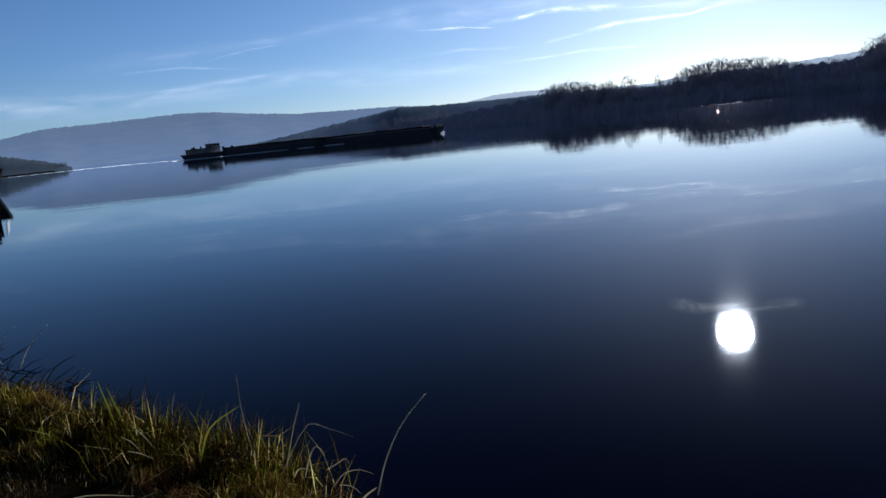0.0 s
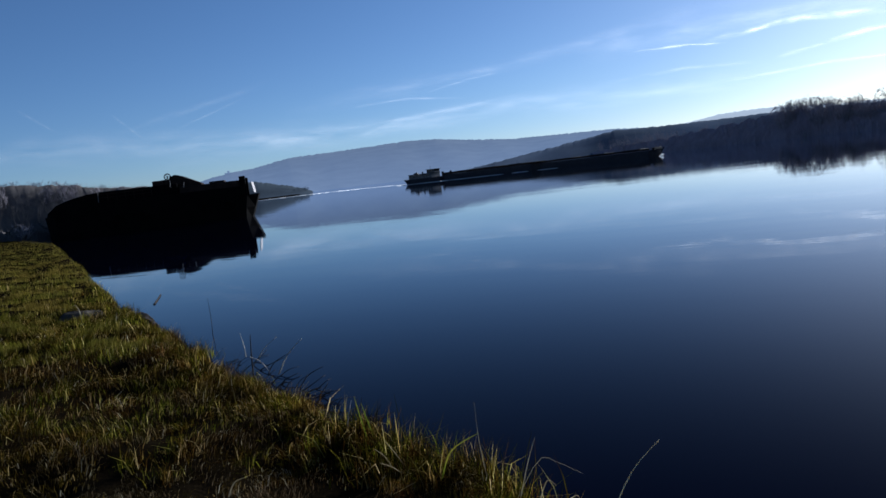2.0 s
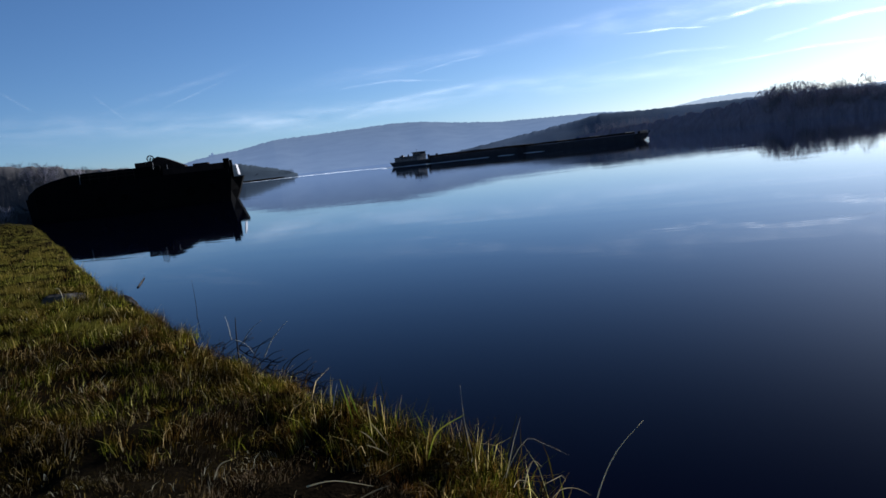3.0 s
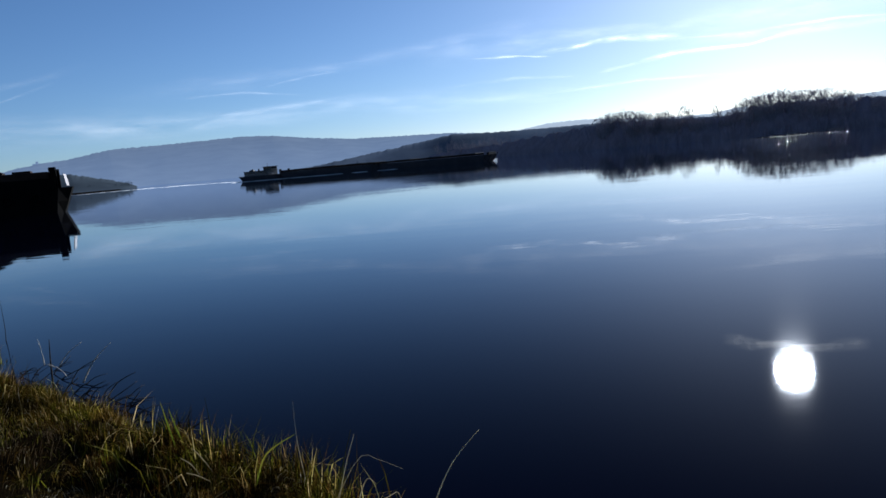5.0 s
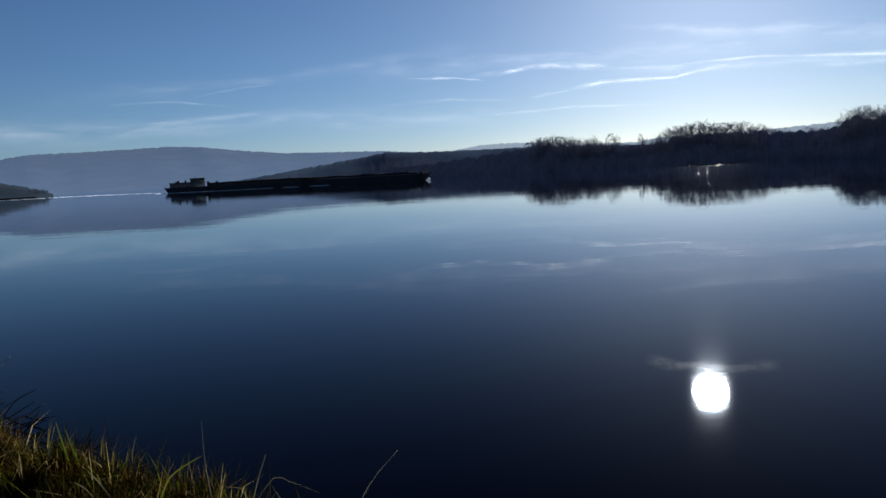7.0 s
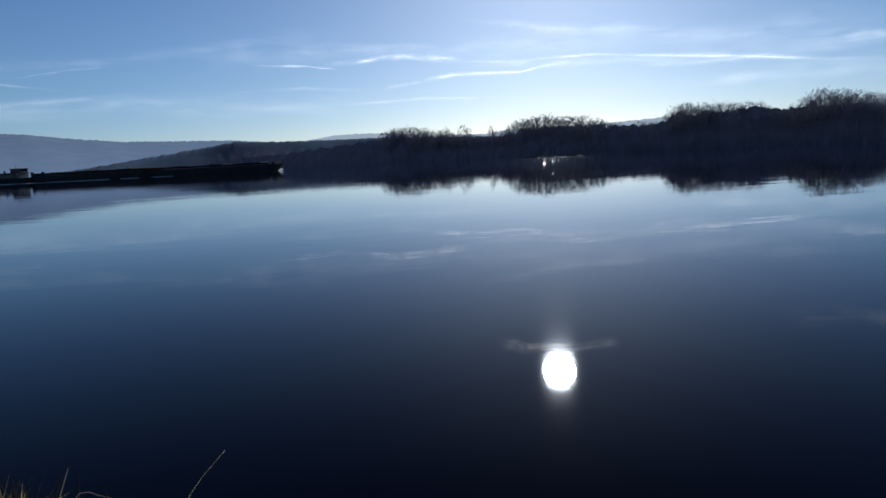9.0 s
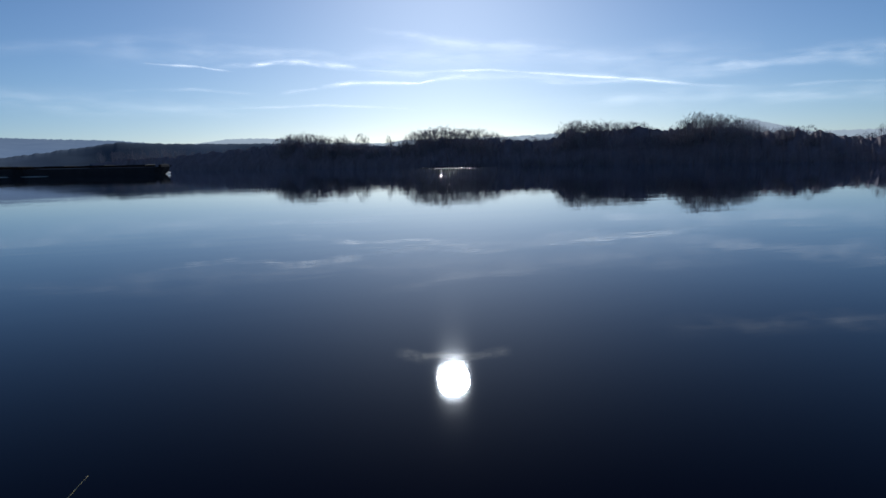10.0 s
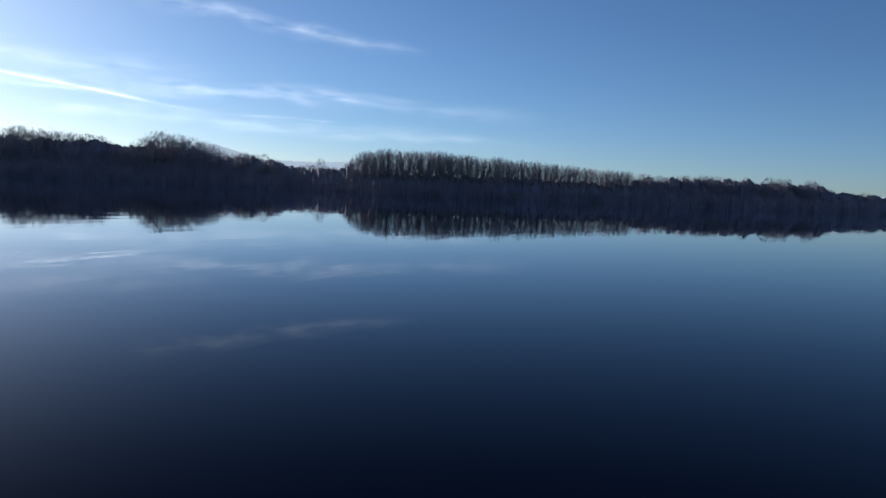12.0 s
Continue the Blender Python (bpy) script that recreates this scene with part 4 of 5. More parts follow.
def moored_barge(m):
    """An old work barge, laid up at the bank: x from the stern to the bow."""
    t = tagged(empty("work_barge", m), "old work barge moored by the grassy bank, coloured as backlit", "barge")
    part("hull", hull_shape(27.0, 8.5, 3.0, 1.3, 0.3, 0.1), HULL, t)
    roof = bmesh.new()
    outline = [(0.2, 2.6), (0.5, 3.6), (1.6, 4.5), (3.4, 5.1), (5.4, 5.5), (6.7, 5.6), (6.7, 2.6)]
    walls = [[roof.verts.new((x, y, z)) for x, z in outline] for y in (-3.3, 3.3)]
    roof.faces.new(walls[0])
    roof.faces.new(walls[1][::-1])
    for k in range(len(outline)):
        j = (k + 1) % len(outline)
        roof.faces.new((walls[0][k], walls[1][k], walls[1][j], walls[0][j]))
    bmesh.ops.recalc_face_normals(roof, faces=roof.faces[:])
    part("stern_hood", roof, HULL, t, "rounded hood over the stern, coloured as backlit")
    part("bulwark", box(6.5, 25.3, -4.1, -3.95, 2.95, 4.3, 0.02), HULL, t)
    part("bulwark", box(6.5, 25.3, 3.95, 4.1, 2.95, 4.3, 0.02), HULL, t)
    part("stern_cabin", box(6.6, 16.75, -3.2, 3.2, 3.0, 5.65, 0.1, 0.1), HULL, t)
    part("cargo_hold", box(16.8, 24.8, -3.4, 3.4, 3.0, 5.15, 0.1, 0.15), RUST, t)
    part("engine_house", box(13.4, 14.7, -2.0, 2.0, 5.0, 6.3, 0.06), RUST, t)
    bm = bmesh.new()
    prof = [(15.6, 5.0), (15.6, 6.6), (16.3, 6.9), (17.0, 6.7), (19.6, 5.4), (19.6, 5.0)]
    sides = [[bm.verts.new((x, y, z)) for x, z in prof] for y in (-1.6, 1.6)]
    bm.faces.new(sides[0])
    bm.faces.new(sides[1][::-1])
    for k in range(len(prof)):
        j = (k + 1) % len(prof)
        bm.faces.new((sides[0][k], sides[1][k], sides[1][j], sides[0][j]))
    bmesh.ops.recalc_face_normals(bm, faces=bm.faces[:])
    part("crane_housing", bm, RUST, t)
    ring = Shell()
    ring.tube([(15.2 + 0.42 * math.cos(math.tau * k / 14), -0.4, 6.75 + 0.42 * math.sin(math.tau * k / 14)) for k in range(15)], [0.07] * 15, 5)
    wheel = part("hand_wheel", ring, RUST, t, "rusty spoked wheel")
    for k in range(3):
        a = math.pi * k / 3
        part("spoke", rod([(15.2 - 0.4 * math.cos(a), -0.4, 6.75 - 0.4 * math.sin(a)), (15.2 + 0.4 * math.cos(a), -0.4, 6.75 + 0.4 * math.sin(a))], 0.03, 4), RUST, wheel)
    part("winch_box", box(14.4, 15.8, -1.5, 1.5, 5.0, 6.35, 0.06), RUST, t)
    part("wheel_post", rod([(15.2, -0.4, 5.6), (15.2, -0.4, 6.75)], 0.06, 5), RUST, t)
    part("deck_box", box(20.6, 22.6, -1.4, 1.4, 5.1, 5.45, 0.05), RUST, t)
    part("bow_post", box(24.7, 25.5, -3.6, -2.8, 3.0, 5.65, 0.06), HULL, t)
    part("bow_post", box(24.7, 25.5, 2.8, 3.6, 3.0, 5.55, 0.06), HULL, t)
    bm = box(26.35, 26.45, -3.3, 3.3, 3.3, 4.8, 0.02)
    bmesh.ops.rotate(bm, verts=bm.verts[:], cent=(26.4, 0, 3.3), matrix=Matrix.Rotation(radians(-8), 3, "Y"))
    part("bow_board", bm, BOARD, t, "white painted board at the bow")
    for x, z, h in ((6.9, 4.3, 1.35), (15.9, 5.2, 0.9), (17.6, 5.0, 0.7)):
        part("light_pole", rod([(x, -3.95, z), (x + 0.08, -3.95, z + h)], 0.05, 5), HOUSE, t)
    for x in (9.0, 12.0, 20.0, 23.0):
        part("tyre_fender", rod([(x + 0.5 * math.cos(math.tau * k / 12), -4.35, 2.0 + 0.5 * math.sin(math.tau * k / 12)) for k in range(13)], 0.14, 6), HULL, t, "black rubber tyre fender")
    for y in (-3.9, 3.9):
        railing(t, 7.0, 13.5, y, 4.3, 1.0, 7, RUST)
    return t


moored_barge(pose(-77.9, 72.6, 0, 0, 0, 30))


# ---------------------------------------------------------------- near bank: grass and litter
def blade_set(px, py, pz, length, lean, width, rs, head=None):
    """Vertices and faces of many bent grass blades, three joints each."""
    n = len(px)
    if head is None:
        head = rs.uniform(0, math.tau, n)
    dx, dy = np.cos(head), np.sin(head)
    turn = head + math.pi / 2 + rs.normal(0, 0.5, n)
    wx, wy = np.cos(turn) * width, np.sin(turn) * width
    rows = []
    for u, w in ((0.0, 1.0), (0.5, 0.75)):
        bx, by = px + dx * lean * length * u ** 1.7, py + dy * lean * length * u ** 1.7
        bz = pz + length * u * np.sqrt(np.clip(1 - (lean * u) ** 2 * 0.6, 0.1, 1)) - 0.01 * (u == 0)
        rows += [np.stack((bx - wx * w, by - wy * w, bz), 1), np.stack((bx + wx * w, by + wy * w, bz), 1)]
    tip = np.stack((px + dx * lean * length, py + dy * lean * length, pz + length * np.sqrt(np.clip(1 - lean ** 2 * 0.75, 0.06, 1))), 1)
    v = np.concatenate([np.stack([*rows, tip], 1).reshape(-1, 3)])
    base = np.arange(n) * 5
    quads = np.stack((base, base + 1, base + 3, base + 2), 1).tolist()
    tris = np.stack((base + 2, base + 3, base + 4), 1).tolist()
    return v, quads + tris


def blade_mesh(name, mat, v, f):
    me = bpy.data.meshes.new(name)
    me.from_pydata(v.tolist(), [], f)
    me.materials.append(mat)
    return me


def grass(name, mat, count, seed, span, lens, leans, width, label, edge_only=None, keep=1.0, bare=0.0):
    """Scatter of single blades over a stretch of the near bank; span: azimuths and distances."""
    rs = np.random.RandomState(seed)
    pts = []
    while len(pts) < count:
        a = rs.uniform(span[0], span[1])
        r = span[2] * (span[3] / span[2]) ** rs.uniform(0, 1)
        p = polar(a, r)
        d = (along(NEAR_EDGE, p.x) - p.y) * 0.74
        if d < 0.02 or (edge_only and not edge_only[0] < d < edge_only[1]):
            continue
        clump = noise.noise(Vector((p.x * 1.7, p.y * 1.7, 11 + seed % 3))) + 0.5 * noise.noise(Vector((p.x * 5.5, p.y * 5.5, 4)))
        if clump < rs.uniform(-0.35, 0.45) * keep:
            continue
        worn = min(max((d - 0.5) / 0.7, 0), 1) * min(max((7 - r) / 3, 0), 1)      # trodden ground behind the edge
        if rs.uniform() < bare * worn:
            continue
        comb = 5 * noise.noise(Vector((p.x * 1.3, p.y * 1.3, 31)))
        pts.append((p.x, p.y, land(p.x, p.y), r, min(max(0.75 + clump, 0.4), 1.5) * (1 - 0.45 * worn), comb))
    pts = np.array(pts)
    n = len(pts)
    grow = np.clip(pts[:, 3] / 6, 0.8, 2.2)
    length = rs.uniform(lens[0], lens[1], n) * (0.75 + 0.25 * grow) * pts[:, 4]
    v, f = blade_set(pts[:, 0], pts[:, 1], pts[:, 2], length, rs.uniform(leans[0], leans[1], n), width * grow * rs.uniform(0.6, 1.3, n), rs, pts[:, 5] + rs.normal(0, 0.9, n))
    return tagged(new(name, blade_mesh(name, mat, v, f)), label, "grass", kind="stuff")


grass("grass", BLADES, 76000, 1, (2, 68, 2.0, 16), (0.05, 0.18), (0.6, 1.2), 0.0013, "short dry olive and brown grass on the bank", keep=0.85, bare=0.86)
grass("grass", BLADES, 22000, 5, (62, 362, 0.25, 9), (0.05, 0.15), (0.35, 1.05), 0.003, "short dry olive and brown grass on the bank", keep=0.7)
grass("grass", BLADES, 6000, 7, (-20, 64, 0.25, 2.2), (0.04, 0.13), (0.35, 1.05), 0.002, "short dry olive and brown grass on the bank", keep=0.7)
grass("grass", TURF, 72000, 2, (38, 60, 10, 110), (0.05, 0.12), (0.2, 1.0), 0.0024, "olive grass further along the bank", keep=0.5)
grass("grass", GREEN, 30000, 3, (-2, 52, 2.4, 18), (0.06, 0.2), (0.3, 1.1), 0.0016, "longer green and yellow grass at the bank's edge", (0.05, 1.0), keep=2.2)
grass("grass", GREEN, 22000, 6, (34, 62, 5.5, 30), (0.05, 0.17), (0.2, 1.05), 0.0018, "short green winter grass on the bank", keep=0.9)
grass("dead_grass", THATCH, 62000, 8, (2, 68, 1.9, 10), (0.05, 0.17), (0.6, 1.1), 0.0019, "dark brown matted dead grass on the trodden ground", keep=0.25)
grass("russet_grass", RUSSET, 15000, 9, (16, 62, 2.6, 11), (0.05, 0.19), (0.3, 1.1), 0.0015, "russet dead grass along the bank's edge", (0.1, 1.15), keep=0.8)
grass("dry_litter", DEAD, 3600, 12, (8, 68, 1.9, 6.5), (0.03, 0.1), (0.75, 1.25), 0.0013, "short bits of pale straw on the trodden earth", keep=0.25)
grass("dry_litter", STRAW, 1400, 4, (2, 68, 2.2, 13), (0.06, 0.2), (0.65, 1.2), 0.0016, "pale dead straw lying in the grass", keep=0.8)


def tuft_mesh(seed, count, tall, spread):
    rs = np.random.RandomState(seed)
    a, r = rs.uniform(0, math.tau, count), np.abs(rs.normal(0, spread, count))
    v, f = blade_set(np.cos(a) * r, np.sin(a) * r, np.full(count, -0.03), rs.uniform(0.3, 1.0, count) ** 1.3 * tall, rs.uniform(0.15, 1.05, count), 0.0032 * rs.uniform(0.6, 1.4, count), rs)
    return blade_mesh("grass_tuft", GREEN, v, f)


TUFTS = [tuft_mesh(30 + k, 150, 0.33, 0.12) for k in range(6)]
rng = random.Random(23)
# the big overhanging clumps: where each stands, how far it spreads, how tall it grows
for cx, cy, reach, tall, many in ((-1.62, 3.78, 0.26, 1.15, 6), (-2.0, 4.1, 0.16, 0.8, 3), (-1.36, 3.62, 0.15, 1.0, 3), (-0.98, 3.4, 0.15, 1.05, 5), (-0.76, 3.28, 0.1, 0.8, 3), (-2.3, 4.26, 0.1, 1.0, 2), (-3.9, 5.4, 0.3, 0.75, 4), (-5.3, 6.6, 0.4, 0.8, 4), (-6.6, 7.7, 0.4, 0.7, 3)):
    for k in range(many):
        x, y = cx + rng.gauss(0, reach * 0.6), cy + rng.gauss(0, reach * 0.4)
        ob = tagged(new("grass_tuft", TUFTS[rng.randrange(6)]), "large overhanging tuft of long green and golden grass", "grass", "large grass clumps over the water")
        ob.matrix_world = Matrix.Translation((x, y, land(x, y))) @ Matrix.Rotation(rng.random() * math.tau, 4, "Z") @ Matrix.Diagonal((*(2 * [rng.uniform(0.8, 1.1)]), tall * rng.uniform(0.8, 1.15), 1))
rng = random.Random(21)
for k in range(64):
    x = -9.5 + 9.7 * (k / 63) ** 0.7 + rng.uniform(-0.1, 0.1)
    y = along(NEAR_EDGE, x) - rng.choice((0.3, 0.45, 0.6, 0.8, 1.2)) - rng.uniform(0, 0.2)
    ob = tagged(new("grass_tuft", TUFTS[k % 6]), "tuft of long green and straw-yellow grass at the water's edge", "grass", "grass tufts along the bank's edge")
    ob.matrix_world = Matrix.Translation((x, y, land(x, y))) @ Matrix.Rotation(rng.random() * math.tau, 4, "Z") @ Matrix.Diagonal((*(2 * [rng.uniform(0.6, 1.1)]), rng.uniform(0.5, 1.25), 1))


rng = random.Random(22)
for k in range(90):
    p = polar(rng.uniform(22, 60), 2.9 * 5.2 ** rng.random())
    d = along(NEAR_EDGE, p.x) - p.y
    if d < 0.5 or (p.length < 4.5 and d > 1.6):
        continue
    ob = tagged(new("grass_tuft", TUFTS[k % 6]), "small tuft of green and yellow grass on the bank", "grass", "small grass tufts on the bank")
    ob.matrix_world = Matrix.Translation((p.x, p.y, land(p.x, p.y))) @ Matrix.Rotation(rng.random() * math.tau, 4, "Z") @ Matrix.Diagonal((*(2 * [rng.uniform(0.5, 1.1)]), rng.uniform(0.4, 0.8), 1))


def stalk(name, points, r, mat, label, category, sides=5):
    """One stalk or twig along a bent line, thinner to its tip."""
    pts = []
    for k in range(9):
        u = k / 8 * (len(points) - 1)
        i = min(int(u), len(points) - 2)
        a, b = Vector(points[max(i - 1, 0)]), Vector(points[i])
        c, d = Vector(points[i + 1]), Vector(points[min(i + 2, len(points) - 1)])
        t = u - i
        pts.append(0.5 * ((2 * b) + (c - a) * t + (2 * a - 5 * b + 4 * c - d) * t * t + (3 * b - a - 3 * c + d) * t ** 3))
    s = Shell()
    s.tube(pts, [r * (1 - 0.75 * k / 8) for k in range(9)], sides, cap=True)
    return tagged(new(name, s.mesh(name, mat, True)), label, category)


stalk("grass_stalk", [(-0.5, 3.12, 0.68), (-0.45, 3.2, 0.82), (-0.36, 3.29, 0.96), (-0.23, 3.385, 1.07)], 0.0042, STRAW, "single long pale curved grass stalk over the water", "grass")
stalk("grass_stalk", [(-1.24, 3.62, 0.7), (-1.28, 3.66, 0.95), (-1.3, 3.72, 1.16)], 0.0022, STRAW, "upright pale dry grass stalk", "grass")
stalk("grass_stalk", [(-0.984, 3.277, 0.8), (-0.92, 3.29, 1.0), (-0.875, 3.302, 1.141)], 0.0032, LEAF, "tall straight yellow-green grass stalk", "grass")
stalk("grass_stalk", [(-0.96, 3.25, 0.8), (-0.9, 3.255, 1.0), (-0.849, 3.257, 1.137)], 0.0026, STRAW, "tall straight pale grass stalk", "grass")
stalk("grass_stalk", [(-1.0, 3.3, 0.75), (-0.86, 3.35, 0.97), (-0.75, 3.327, 0.962), (-0.616, 3.298, 0.914)], 0.0014, STRAW, "thin pale grass stalk drooping over the water", "grass")
stalk("grass_stalk", [(-1.84, 3.78, 0.75), (-1.83, 3.775, 1.02), (-1.84, 3.773, 1.201)], 0.0036, LEAF, "upright green grass stalk", "grass")


def leaf_blade(points, width, mat, label):
    """One grass leaf along a bent line: folded along its middle, widest below the half, running out to a point."""
    s, n = Shell(), 10
    pts = [Vector(p) for p in points]
    for k in range(n + 1):
        u = k / n
        at = u * (len(pts) - 1)
        i = min(int(at), len(pts) - 2)
        before, after = pts[max(i - 1, 0)], pts[min(i + 2, len(pts) - 1)]
        t, b, c = at - i, pts[i], pts[i + 1]
        p = 0.5 * ((2 * b) + (c - before) * t + (2 * before - 5 * b + 4 * c - after) * t * t + (3 * b - before - 3 * c + after) * t ** 3)
        w = width * (0.6 + 0.8 * u if u < 0.4 else 0.92 * (1 - (u - 0.4) / 0.6) ** 0.7 + 0.02)
        side = (c - b).cross(Vector((0.25, -0.9, 0.35))).normalized() * w
        s.v += [p - side, p + Vector((0, 0.35 * w, -0.2 * w)), p + side]
    s.f = [(3 * k + i, 3 * k + i + 1, 3 * k + i + 4, 3 * k + i + 3) for k in range(n) for i in range(2)]
    return tagged(new("grass_leaf", s.mesh("grass_leaf", mat, True)), label, "grass", "single leaves of grass on the bank's edge")


GREEN_LEAF, DEAD_LEAF = "broad yellow-green grass leaf bending over the edge", "pale dead curled grass leaf on the bank's edge"
leaf_blade([(-1.48, 3.487, 0.78), (-1.38, 3.43, 0.98), (-1.2, 3.426, 1.09)], 0.0055, LEAF, GREEN_LEAF)
leaf_blade([(-2.218, 4.088, 0.74), (-2.25, 4.07, 0.95), (-2.272, 4.06, 1.1)], 0.006, LEAF, GREEN_LEAF)
leaf_blade([(-2.17, 4.11, 0.74), (-2.21, 4.09, 0.92), (-2.235, 4.08, 1.05)], 0.005, LEAF, GREEN_LEAF)
for pts, width in (
        ([(-1.868, 3.592, 0.97), (-1.8, 3.55, 0.93), (-1.715, 3.497, 0.86)], 0.006),
        ([(-1.903, 3.519, 0.945), (-1.84, 3.5, 0.915), (-1.779, 3.468, 0.86)], 0.005),
        ([(-1.84, 3.439, 0.893), (-1.76, 3.42, 0.88), (-1.687, 3.4, 0.85)], 0.005),
        ([(-0.721, 3.169, 0.72), (-0.66, 3.19, 0.775), (-0.58, 3.18, 0.79), (-0.504, 3.16, 0.765)], 0.004),
        ([(-0.752, 3.213, 0.79), (-0.69, 3.23, 0.815), (-0.654, 3.234, 0.83), (-0.64, 3.235, 0.79)], 0.004),
        ([(-0.682, 3.126, 0.75), (-0.62, 3.11, 0.745), (-0.574, 3.097, 0.706)], 0.004),
        ([(-0.6, 3.14, 0.64), (-0.55, 3.155, 0.675), (-0.504, 3.16, 0.7)], 0.011),
        ([(-0.855, 3.187, 0.78), (-0.825, 3.22, 0.87), (-0.8, 3.255, 0.9), (-0.76, 3.263, 0.86)], 0.006),
        ([(-0.9, 3.15, 0.8), (-0.87, 3.15, 0.84), (-0.82, 3.16, 0.83)], 0.007),
        ([(-1.75, 2.97, 0.775), (-1.66, 3.07, 0.795), (-1.597, 3.167, 0.785)], 0.007)):
    leaf_blade(pts, width * 0.5, DEAD, DEAD_LEAF)
rng = random.Random(51)
for x, y, tall in ((-2.32, 4.15, 0.3), (-2.26, 4.18, 0.24), (-2.38, 4.12, 0.2), (-1.85, 4.0, 0.22), (-1.1, 3.55, 0.2), (-0.72, 3.3, 0.24), (-0.78, 3.34, 0.17), (-2.9, 4.8, 0.2), (-3.6, 5.5, 0.22), (-3.7, 5.45, 0.16), (-4.6, 6.4, 0.24), (-4.5, 6.45, 0.18)):
    lean = Vector((rng.gauss(0, 0.25), rng.gauss(0, 0.25), 1)).normalized() * tall
    foot = Vector((x, y, land(x, y) - 0.02))
    stalk("grass_stalk", [foot, foot + lean * 0.6, foot + lean + Vector((lean.x, lean.y, 0)) * 0.4], 0.0045, GREEN, "upright green grass stalk", "grass")
stalk("dead_reed", [(-2.06, 3.07, 0.81), (-1.9, 3.1, 0.835), (-1.68, 3.12, 0.8)], 0.0045, STRAW, "pale dead reed lying on the grass", "reed")
stalk("dead_reed", [(-2.76, 3.2, 0.77), (-2.74, 3.25, 0.84), (-2.67, 3.29, 0.86)], 0.004, STRAW, "pale dead reed bent over in the grass", "reed")
stalk("dead_reed", [(-10.0, 9.3, 0.75), (-10.15, 9.42, 0.92), (-10.5, 9.7, 0.98), (-10.9, 10.0, 0.92)], 0.006, STRAW, "pale arching dead reed over the stone", "reed")
DARK_LABEL, PALE_LABEL = "dark bare twig leaning over the water's edge", "bleached twig slanting over the water"
for pts, r, mat, label in (
        ([(-13.49, 15.1, 0.0), (-14.1, 15.98, 0.015), (-14.73, 16.87, 0.02)], 0.035, DARK_TWIG, "short dark stick floating on the water"),
        ([(-8.75, 11.1, -0.2), (-8.72, 11.12, 0.2), (-8.75, 11.15, 0.72)], 0.009, DARK_TWIG, "thin dark stick upright in the water"),
        ([(-6.0, 8.3, -0.1), (-5.98, 8.3, 0.3), (-5.95, 8.3, 0.6)], 0.015, DARK_TWIG, "dark upright stick at the water's edge"),
        ([(-5.35, 7.95, 0.1), (-5.2, 8.0, 0.36), (-5.0, 8.1, 0.56)], 0.011, PALE_TWIG, PALE_LABEL),
        ([(-6.0, 8.5, 0.2), (-5.9, 8.55, 0.34), (-5.75, 8.65, 0.46)], 0.009, PALE_TWIG, PALE_LABEL),
        ([(-6.25, 8.55, 0.2), (-6.27, 8.56, 0.4), (-6.3, 8.56, 0.56)], 0.008, PALE_TWIG, PALE_LABEL),
        ([(-5.45, 7.5, 0.48), (-5.1, 7.2, 0.5), (-4.8, 6.9, 0.46)], 0.008, PALE_TWIG, "thin bleached branch lying across the bank's edge"),
        ([(-2.75, 4.95, 0.4), (-2.6, 5.05, 0.52), (-2.45, 5.1, 0.6)], 0.012, DARK_TWIG, DARK_LABEL),
        ([(-2.5, 4.3, 0.66), (-2.48, 4.32, 0.82), (-2.44, 4.34, 0.97)], 0.005, PALE_TWIG, "upright pale dry stem")):
    stalk("twig", pts, r, mat, label, "twig")
rng = random.Random(77)
for k in range(44):
    u = rng.random()
    foot = Vector((-6.7 + 2.9 * u + rng.gauss(0, 0.15), 0, 0))
    foot.y = along(NEAR_EDGE, foot.x) + rng.uniform(-0.1, 0.5)
    foot.z = max(land(foot.x, foot.y), -0.05)
    way = Vector((rng.uniform(0.1, 0.8), rng.uniform(0.1, 0.7), rng.uniform(0.1, 0.5))) * rng.uniform(0.35, 0.65)
    bend = Vector((rng.gauss(0, 0.05), rng.gauss(0, 0.05), rng.uniform(0, 0.08)))
    stalk("twig", [foot, foot + way * 0.5 + bend, foot + way], rng.uniform(0.006, 0.013), DARK_TWIG, DARK_LABEL, "twig", 4)


def lump(name, place, size, seed, mat, label, category, turn=0.0):
    """An uneven rounded stone or lump."""
    bm = bmesh.new()
    bmesh.ops.create_icosphere(bm, subdivisions=4, radius=1.0)
    for v in bm.verts:
        k = 1 + 0.28 * noise.fractal(v.co * 1.4 + Vector((seed, 0, 0)), 1.0, 2.0, 4)
        v.co = Vector((v.co.x * size[0], v.co.y * size[1], v.co.z * size[2])) * k
    me = bpy.data.meshes.new(name)
    bm.to_mesh(me)
    bm.free()
    me.materials.append(mat)
    ob = tagged(new(name, me), label, category)
    ob.matrix_world = pose(*place, 0, 0, turn)
    return ob


lump("stone", (-10.5, 9.75, 0.68), (0.46, 0.34, 0.2), 2, STONE, "grey weathered stone half sunk in the grass", "stone", 20)
lump("stone", (-11.9, 10.9, 0.62), (0.6, 0.3, 0.14), 6, STONE, "flat dark stone in the grass", "stone", 40)
# added lump that stands in for the dark hollow at the bank's edge
lump("dark_edge_lump", (-11.1, 12.0, 0.16), (1.0, 0.16, 0.15), 9, DARK_TWIG, "dark uneven lump at the water's edge", "log", -38)
place = Vector((-80, 69.5, 0.6))
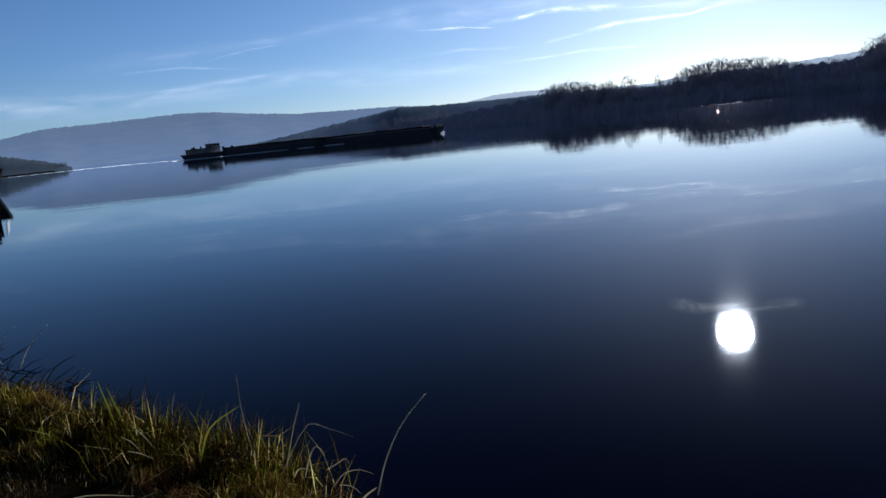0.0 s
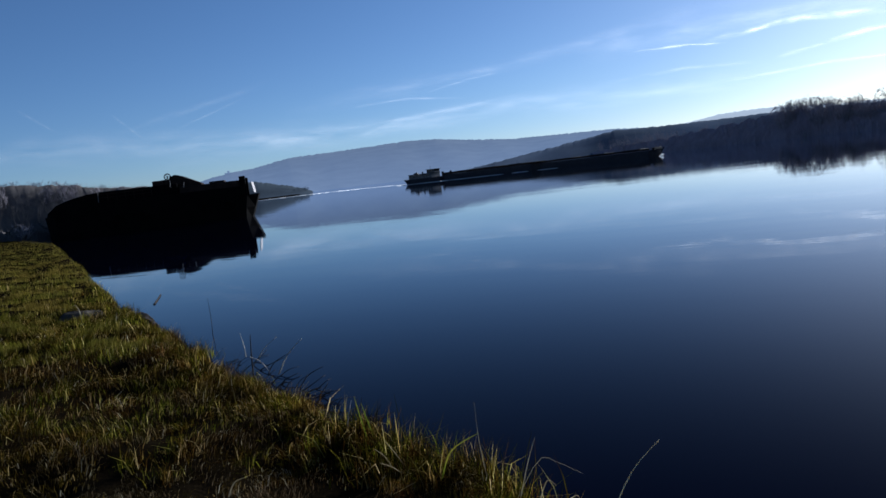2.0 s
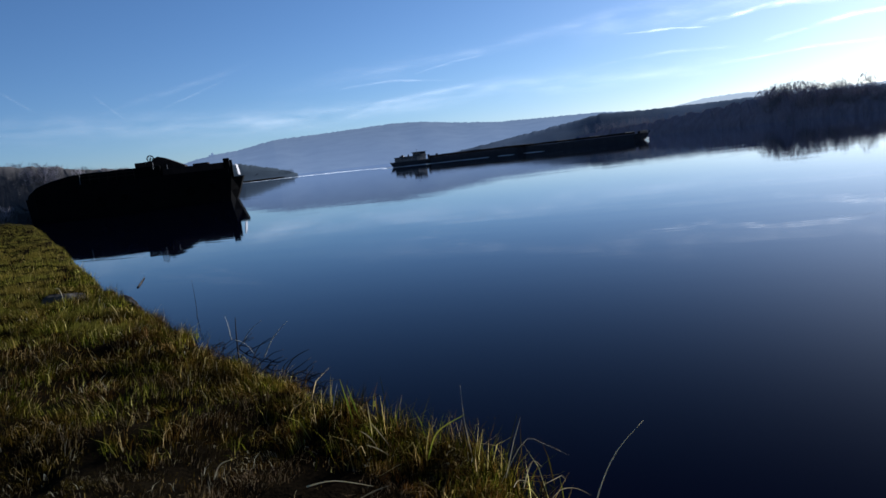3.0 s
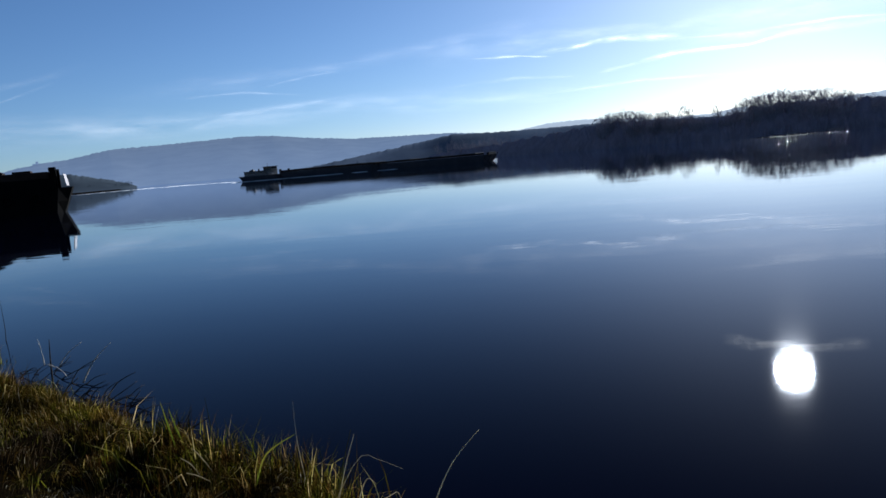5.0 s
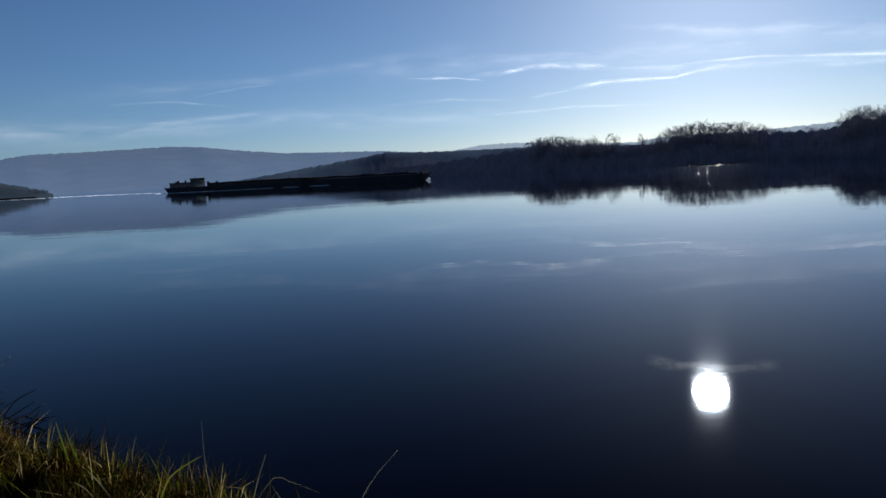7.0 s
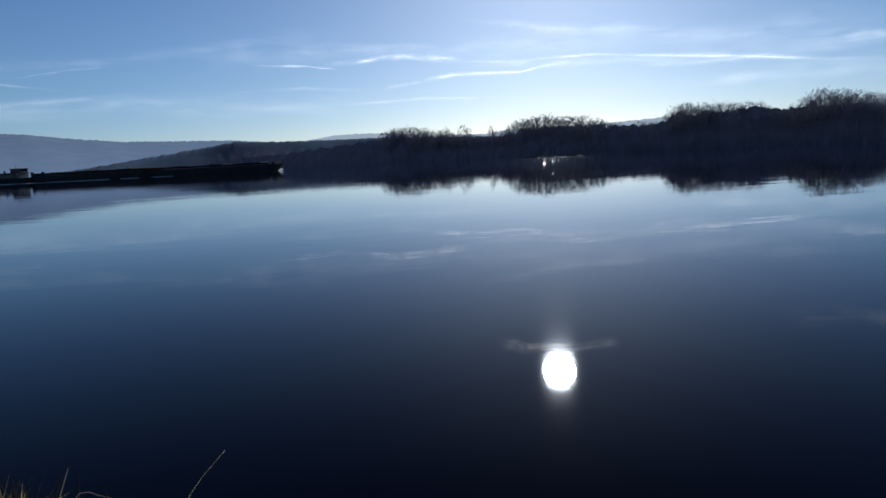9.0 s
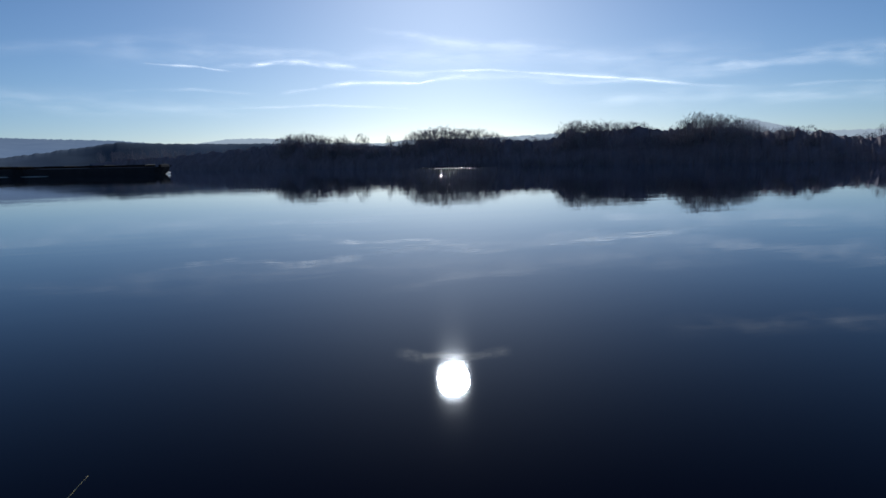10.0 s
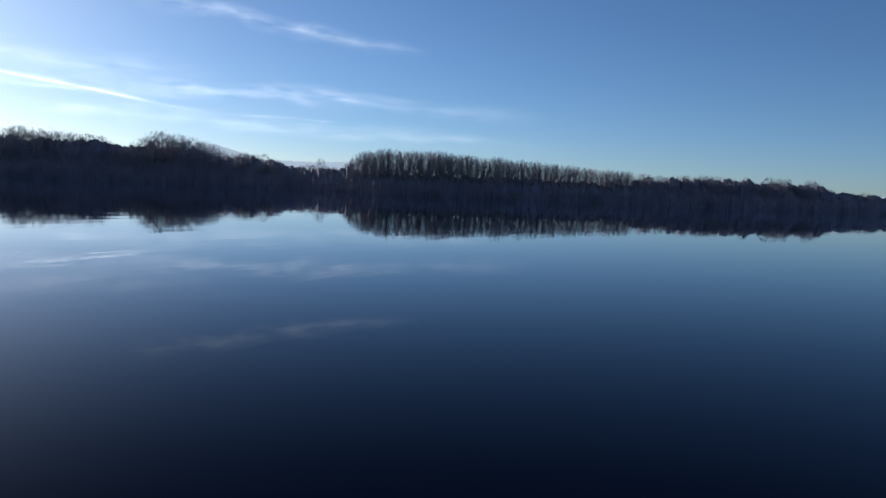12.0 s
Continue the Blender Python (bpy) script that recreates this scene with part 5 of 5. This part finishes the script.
for k in range(4):
    plant("bush", place + Vector((-3.2 * k, 2.6 * k, 0)), 2.6 - 0.3 * k, rng, "dark bushes where the barge lies", 1.5)


# ---------------------------------------------------------------- vapour trails
def trail(points, width, density, label, seed):
    """A ribbon of ice cloud high in the sky along azimuths and elevations; width in degrees."""
    R, n = 4600, 40
    s, uvs = Shell(), []
    table_a, table_e = [p[0] for p in points], [p[1] for p in points]
    at = list(range(len(points)))
    for k in range(n + 1):
        u = k / n
        a = float(np.interp(u * (len(points) - 1), at, table_a))
        e = float(np.interp(u * (len(points) - 1), at, table_e)) + width * 0.25 * noise.noise(Vector((u * 6, seed, 0)))
        w = width * (0.75 + 0.5 * noise.noise(Vector((u * 4, seed, 9))))
        for side in (-1, 1):
            el = radians(e + side * w)
            p = polar(a, R * math.cos(el), R * math.sin(el))
            s.v.append(p)
            uvs.append((u, 0.5 + 0.5 * side))
    s.f = [(2 * k, 2 * k + 1, 2 * k + 3, 2 * k + 2) for k in range(n)]
    me = s.mesh("vapour_trail", VAPOUR)
    layer = me.uv_layers.new(name="UVMap")
    for loop in me.loops:
        layer.data[loop.index].uv = uvs[loop.vertex_index]
    ob = tagged(new("vapour_trail", me), label, "cloud", kind="structure")
    ob.color = (density, density, density, 1)
    return ob


THIN, BROAD = "thin white vapour trail in the blue sky", "broad faint veil of drifted vapour trail"
for k, (points, width, density, label) in enumerate((
        ([(1.6, 7.68), (-2.3, 7.55), (-5.2, 7.2)], 0.14, 0.75, THIN),
        ([(-3, 7.4), (-8.4, 8.0), (-11.1, 7.98), (-15, 7.5)], 0.42, 0.8, THIN),
        ([(-12, 7.55), (-16, 7.3), (-19.2, 7.12), (-22.3, 7.25), (-25, 7.25), (-28, 7.0), (-32, 6.6), (-37, 6.05), (-41, 5.55), (-45.5, 5.1)], 0.24, 0.7, THIN),
        ([(-14, 7.2), (-22, 6.9), (-30, 6.5), (-38, 5.7)], 0.6, 0.23, BROAD),
        ([(-8.5, 5.6), (-10.5, 5.9), (-14.1, 6.4), (-19.6, 6.35), (-21.4, 6.65), (-23.6, 6.95)], 0.27, 0.9, THIN),
        ([(18, 6.7), (16.6, 7.05), (14.5, 7.4), (12, 7.6)], 0.15, 0.30, THIN),
        ([(24, 6.2), (22.4, 6.38), (19.2, 6.42), (14.5, 5.95)], 0.18, 0.26, THIN),
        ([(31, 4.2), (22.6, 4.75), (15.6, 5.25), (9.5, 5.85)], 0.4, 0.1, BROAD),
        ([(24.5, 3.8), (20.2, 4.85), (12.5, 5.4)], 0.35, 0.09, BROAD),
        ([(48, 8.0), (45.5, 6.1)], 0.18, 0.12, THIN),
        ([(42, 7.3), (39.8, 5.1)], 0.2, 0.13, THIN),
        ([(37.5, 5.9), (36.2, 6.4), (32, 7.9)], 0.14, 0.16, THIN),
        ([(42, 5.8), (36, 7.4), (30, 9.0)], 0.5, 0.09, BROAD),
        ([(56, 4.0), (48, 5.0), (40, 4.8), (30, 4.4), (20, 4.2)], 1.9, 0.2, BROAD),
        ([(40, 3.0), (28, 4.4), (16, 4.6), (0, 4.6), (-10, 4.2)], 1.5, 0.16, BROAD),
        ([(30, 6.2), (18, 7.6), (4, 9.0), (-8, 10)], 1.2, 0.09, BROAD),
        ([(4, 5.6), (-2, 5.9), (-7, 5.5)], 0.26, 0.27, BROAD),
        ([(-4, 4.4), (-12, 4.7), (-20, 4.3)], 0.24, 0.27, BROAD),
        ([(6, 8), (-6, 8.6), (-20, 8.4), (-34, 7.8), (-46, 8.2)], 1.8, 0.23, BROAD),
        ([(-15, 10.5), (-24, 9.2), (-33, 8.8)], 0.7, 0.27, BROAD),
        ([(-28, 6.2), (-33, 6.0), (-38, 6.1)], 0.35, 0.36, BROAD),
        ([(-38, 13.3), (-43.4, 12.9), (-48, 12.4), (-54.5, 11.6), (-62, 10.6)], 1.3, 0.25, BROAD),
        ([(-30, 6.4), (-42, 6.8), (-50, 6.9), (-58, 6.6), (-72, 6.0)], 1.2, 0.34, BROAD),
        ([(-24, 4.6), (-40, 4.6), (-56, 4.2), (-74, 3.8)], 1.4, 0.18, BROAD),
        ([(-44, 5.0), (-50, 5.1), (-56, 5.0)], 0.3, 0.18, BROAD),
        ([(-16.8, 15.5), (-19.5, 15.9), (-22.5, 15.9), (-27, 15.5)], 0.62, 2.6, BROAD))):
    trail(points, width, density, label, k * 3.7)
